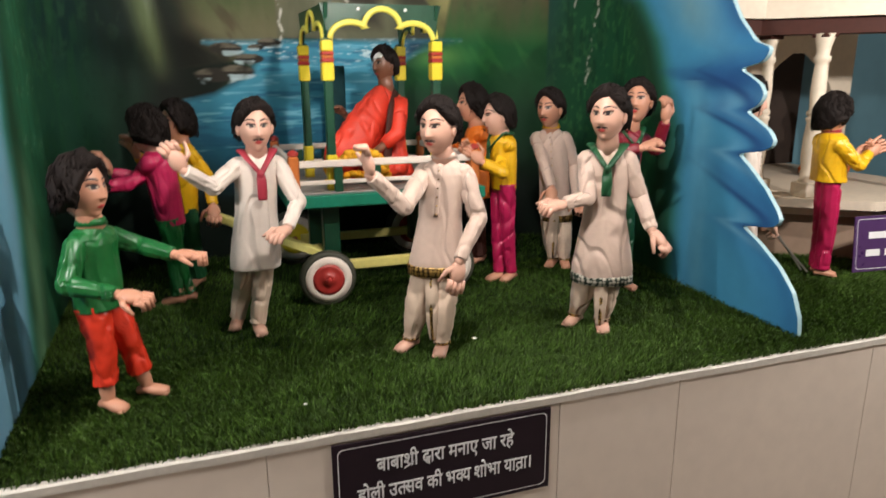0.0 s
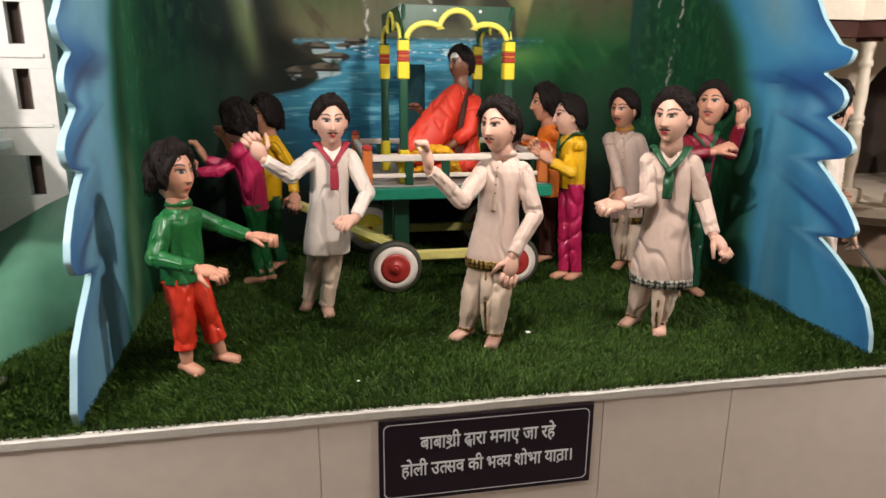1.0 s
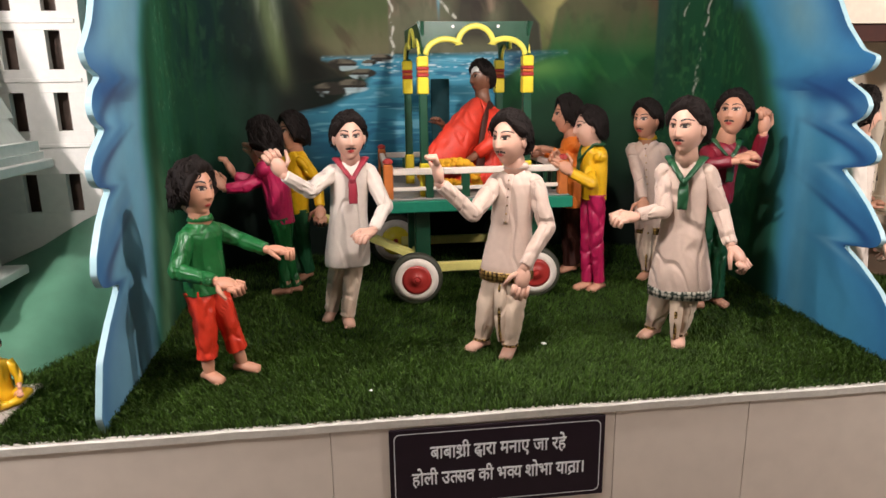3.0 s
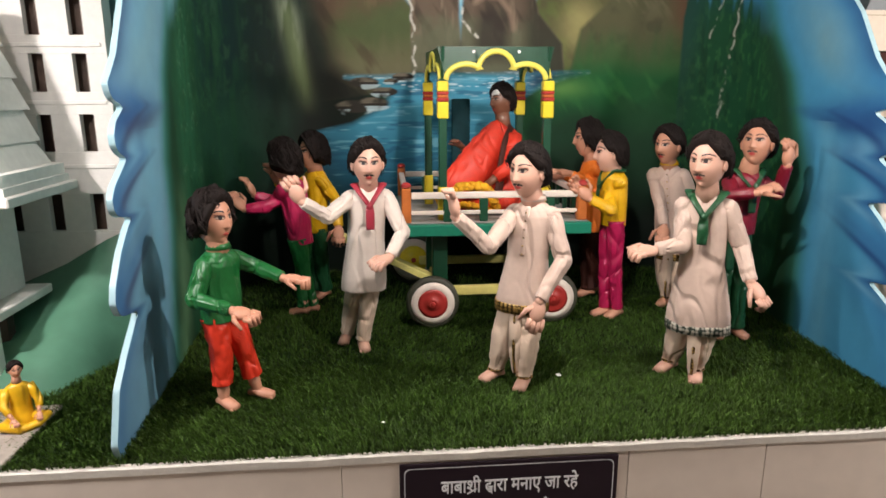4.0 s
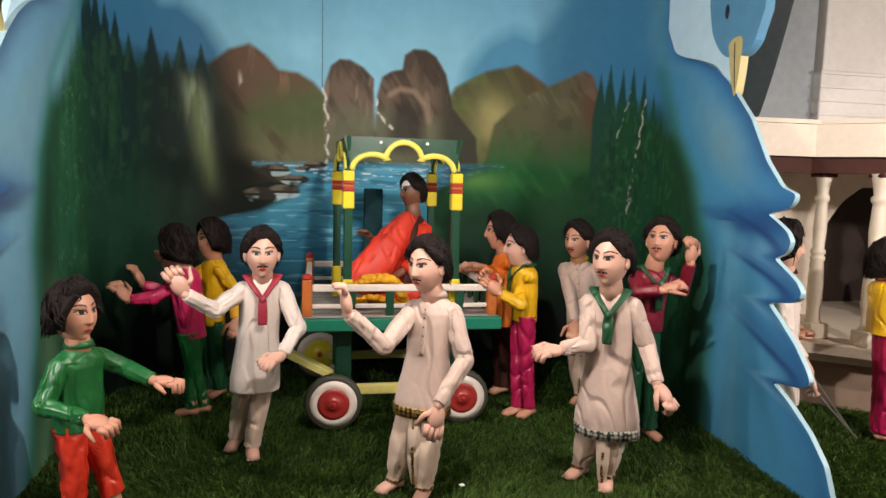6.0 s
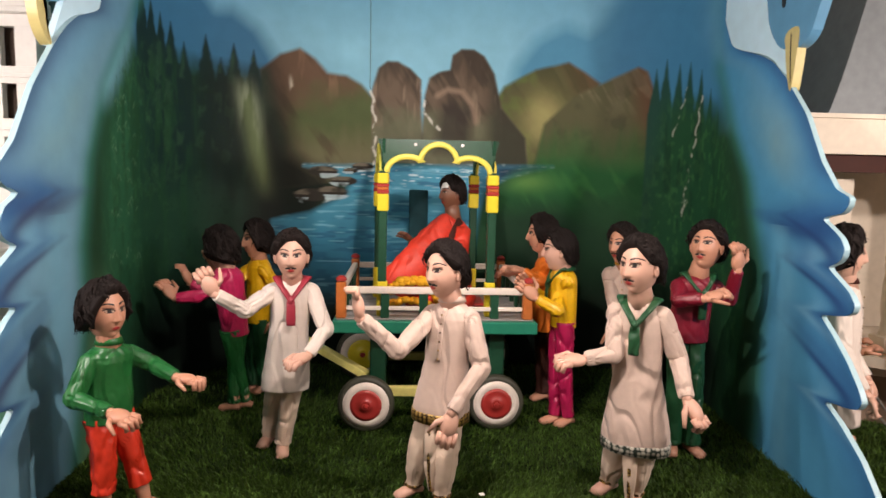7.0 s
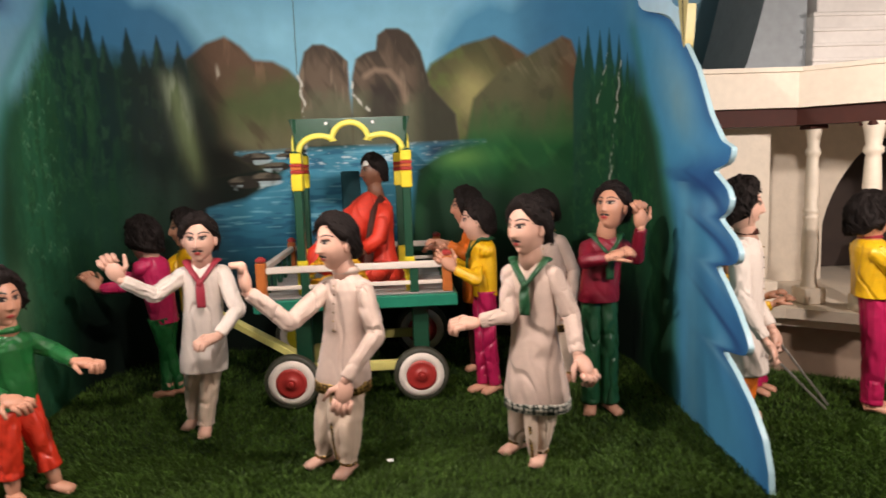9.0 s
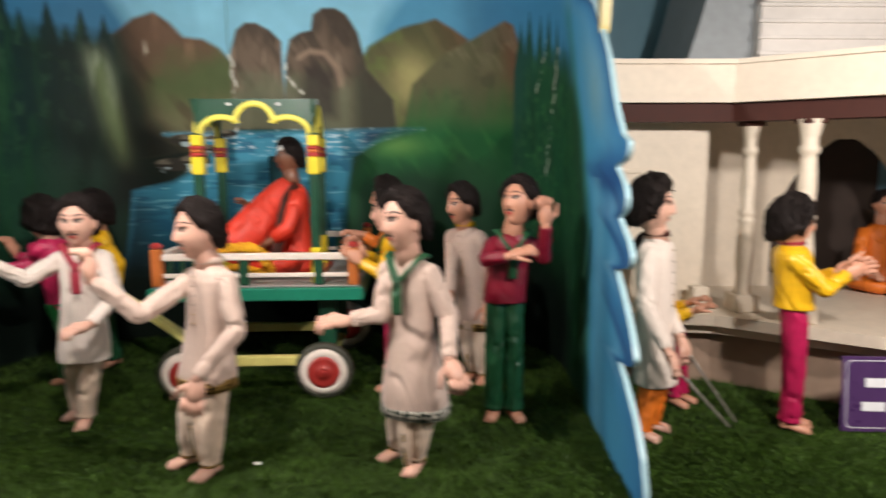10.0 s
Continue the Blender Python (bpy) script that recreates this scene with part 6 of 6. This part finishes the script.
pav = thing("pavilion", "white model pavilion with stepped grey roof", "building")
part("plinth", box(-2.330, -1.490, 0.430, 0.770, 0.757, 0.80, 0.004), M["plaster"], pav)
for x in (-1.515, -1.68, -1.85, -2.03):
    part("pillar", box(x - 0.02, x + 0.02, 0.45, 0.49, 0.8005, 0.985, 0.003), M["plaster"], pav)
# dark brown block takes the place of shade between the pillars
part("inner_shade", box(-2.280, -1.530, 0.630, 0.590, 0.8005, 0.985, 0), M["interior_shade"], pav, "brown block standing in for the shaded interior")
part("balcony", box(-2.330, -1.465, 0.410, 0.770, 0.9855, 1.015, 0.004), M["plaster"], pav)
for i in range(12):
    x = -1.49 - 0.05 * i
    part("baluster", box(x - 0.006, x + 0.006, 0.42, 0.432, 1.0155, 1.06, 0.001), M["plaster"], pav)
part("handrail", box(-2.330, -1.475, 0.415, 0.377, 1.0605, 1.075, 0.002), M["plaster"], pav)
part("upper_wall", box(-2.280, -1.530, 0.490, 0.730, 1.0155, 1.335, 0.003), M["plaster"], pav)
part("teal_panel", box(-1.705, -1.555, 0.482, 0.4885, 1.03, 1.31, 0.002), M["teal_wall"], pav, "teal panel")
for x in (-1.515, -1.75):
    part("pilaster", box(x - 0.03, x + 0.03, 0.475, 0.489, 1.0155, 1.335, 0.003), M["plaster"], pav)
part("eave", box(-2.430, -1.362, 0.390, 0.830, 1.3355, 1.366, 0.004), M["plaster"], pav)
for i, (x, y, z0, z1) in enumerate(((-1.38, 0.41, 1.3665, 1.39), (-1.392, 0.42, 1.3905, 1.425), (-1.43, 0.45, 1.4255, 1.50), (-1.455, 0.47, 1.5005, 1.60), (-1.475, 0.49, 1.6005, 1.70), (-1.50, 0.51, 1.7005, 1.80), (-1.53, 0.53, 1.8005, 1.92))):
    bm = bmesh.new()
    vs = []
    lean = 0.0 if i < 2 else 0.03
    for z, d in ((z0, 0.0), (z1, lean)):
        vs.append([bm.verts.new(p) for p in ((-2.43, y + d, z), (x - d, y + d, z), (x - d, 0.81 - d, z), (-2.43, 0.81 - d, z))])
    for k in range(4):
        bm.faces.new((vs[0][k], vs[0][(k + 1) % 4], vs[1][(k + 1) % 4], vs[1][k]))
    bm.faces.new(vs[0][::-1])
    bm.faces.new(vs[1])
    part("roof_tier", bm, M["roof_grey"], pav)
tagged(part("stone_slab", box(-1.9, -1.262, -0.001, 0.33, 0.7545, 0.768, 0.003), M["slab"], None), "pale grey stone slab set in the turf", "slab", kind="structure")

# ---- the temple ----
temple = thing("temple", "ivory model temple with turned columns and parapet", "building")


def prism(outline, z0, z1):
    return slab(outline, z1 - z0, "z", z0)


front_edge = [(1.30, 1.02), (1.75, 0.93), (2.16, 0.60), (2.9, 0.60)]
part("platform", prism(front_edge + [(2.9, 1.9), (1.30, 1.9)], 1.0, 1.04), M["ivory"], temple)
part("platform_step", prism([(1.30, 1.06), (1.77, 0.975), (2.19, 0.645), (2.9, 0.645), (2.9, 1.9), (1.30, 1.9)], 0.96, 0.9995), M["ivory"], temple)
# ivory wall browned: shade of the platform overhang is in its colour
part("base_wall", prism([(1.30, 1.12), (1.79, 1.03), (2.22, 0.70), (2.9, 0.70), (2.9, 1.9), (1.30, 1.9)], 0.757, 0.9595), M["base_shaded"], temple, "ivory plaster base wall, coloured brown for the platform's shade")


def column(x, y, k):
    prof = [(0.040, 0.0), (0.040, 0.045), (0.030, 0.05), (0.032, 0.07), (0.026, 0.085), (0.027, 0.11), (0.024, 0.12), (0.031, 0.17), (0.030, 0.26), (0.024, 0.325), (0.029, 0.335), (0.029, 0.345),
            (0.022, 0.35), (0.029, 0.36), (0.029, 0.372), (0.022, 0.38), (0.026, 0.46), (0.022, 0.56), (0.020, 0.575), (0.028, 0.585), (0.028, 0.60), (0.021, 0.61), (0.024, 0.64), (0.033, 0.69), (0.033, 0.6945)]
    c = part("column", lathe([(r * k, h) for r, h in prof], 24), M["ivory"], temple, "turned ivory column", True)
    c.matrix_basis = Matrix.Translation((x, y, 1.0405))
    return c


column(1.885, 1.0, 1.0)
column(1.995, 0.82, 1.2)
for x, y in ((1.885, 1.0), (1.995, 0.82)):
    part("column_block", box(x - 0.045, x + 0.045, y - 0.045, y + 0.045, 1.0405, 1.105, 0.004), M["ivory"], temple)
    part("column_cap", box(x - 0.036, x + 0.036, y - 0.036, y + 0.036, 1.72, 1.7352, 0.003), M["beam"], temple)
column(2.62, 0.72, 1.15)
part("block", box(1.70, 1.76, 1.0, 1.06, 1.0405, 1.13, 0.004), M["ivory"], temple)
part("beam", prism([(1.31, 0.985), (1.80, 0.975), (2.20, 0.64), (2.9, 0.64), (2.9, 0.76), (2.24, 0.76), (1.85, 1.06), (1.31, 1.07)], 1.7355, 1.80), M["beam"], temple, "dark brown beam")
part("parapet", prism([(1.305, 0.955), (1.787, 0.945), (2.19, 0.60), (2.9, 0.60), (2.9, 1.0), (2.3, 1.2), (1.305, 1.2)], 1.8005, 1.93), M["ivory"], temple)
part("parapet_cap", prism([(1.302, 0.94), (1.79, 0.93), (2.18, 0.585), (2.9, 0.585), (2.9, 1.0), (2.3, 1.2), (1.302, 1.2)], 1.9305, 1.947), M["ivory"], temple)
part("side_wall", box(1.31, 1.785, 1.12, 1.16, 1.0405, 1.7995, 0.003), M["ivory"], temple)
for k, (a, b) in enumerate(((1.70, 2.236), (2.876, 2.95))):
    part("arch_wall", box(a, b, 1.46, 1.49, 1.0405, 1.7995, 0), M["ivory"], temple, "ivory wall with a pointed arch")
bm = bmesh.new()
prev = None
for i in range(33):
    t = -1 + 2 * i / 32
    low = 1.30 + 0.385 * (1 - abs(t) ** 1.9) ** 0.75 + 0.010 * abs(math.sin(t * 9.4)) * (1 - abs(t))
    ring = [bm.verts.new((2.556 + 0.32 * t, y, z)) for y, z in ((1.46, low), (1.46, 1.7995), (1.49, 1.7995), (1.49, low))]
    if prev:
        for k in range(4):
            bm.faces.new((prev[k], prev[(k + 1) % 4], ring[(k + 1) % 4], ring[k]))
    prev = ring
part("arch_head", bm, M["ivory"], temple, "pointed arch head")
# shade inside the arch is given by this dark brown board
part("niche_back", box(2.05, 2.95, 1.80, 1.82, 1.0405, 1.7995, 0), M["interior_shade"], temple, "brown board standing in for shade behind the arch")
part("wall_panel", box(1.38, 1.58, 1.113, 1.1195, 1.55, 1.565, 0.002), M["ivory"], temple)
part("wall_panel", box(1.38, 1.58, 1.113, 1.1195, 1.50, 1.515, 0.002), M["ivory"], temple)
part("tower", box(2.0, 2.9, 1.2005, 1.75, 1.9475, 2.2, 0.004), M["plaster"], temple)
for i, z in enumerate((2.0, 2.06, 2.12, 2.18)):
    part("moulding", box(1.99, 2.9, 1.188, 1.2, z, z + 0.014, 0.002), M["plaster"], temple)
part("tower_upper", box(2.03, 2.9, 1.23, 1.75, 2.2005, 2.7, 0.004), M["plaster"], temple)
bm = bmesh.new()
prev = None
for i in range(13):
    t = i / 12
    z = 1.9475 + 0.75 * t
    x = 1.72 + 0.26 * (t ** 0.8) * 0.75
    ring = [bm.verts.new(p) for p in ((x, 1.25, z), (1.999, 1.25, z), (1.999, 1.7, z), (x, 1.7, z))]
    if prev:
        for k in range(4):
            bm.faces.new((prev[k], prev[(k + 1) % 4], ring[(k + 1) % 4], ring[k]))
    else:
        bm.faces.new(ring[::-1])
    prev = ring
bm.faces.new(prev)
part("dome_side", bm, M["slate"], temple, "blue-grey curved side of the tower")
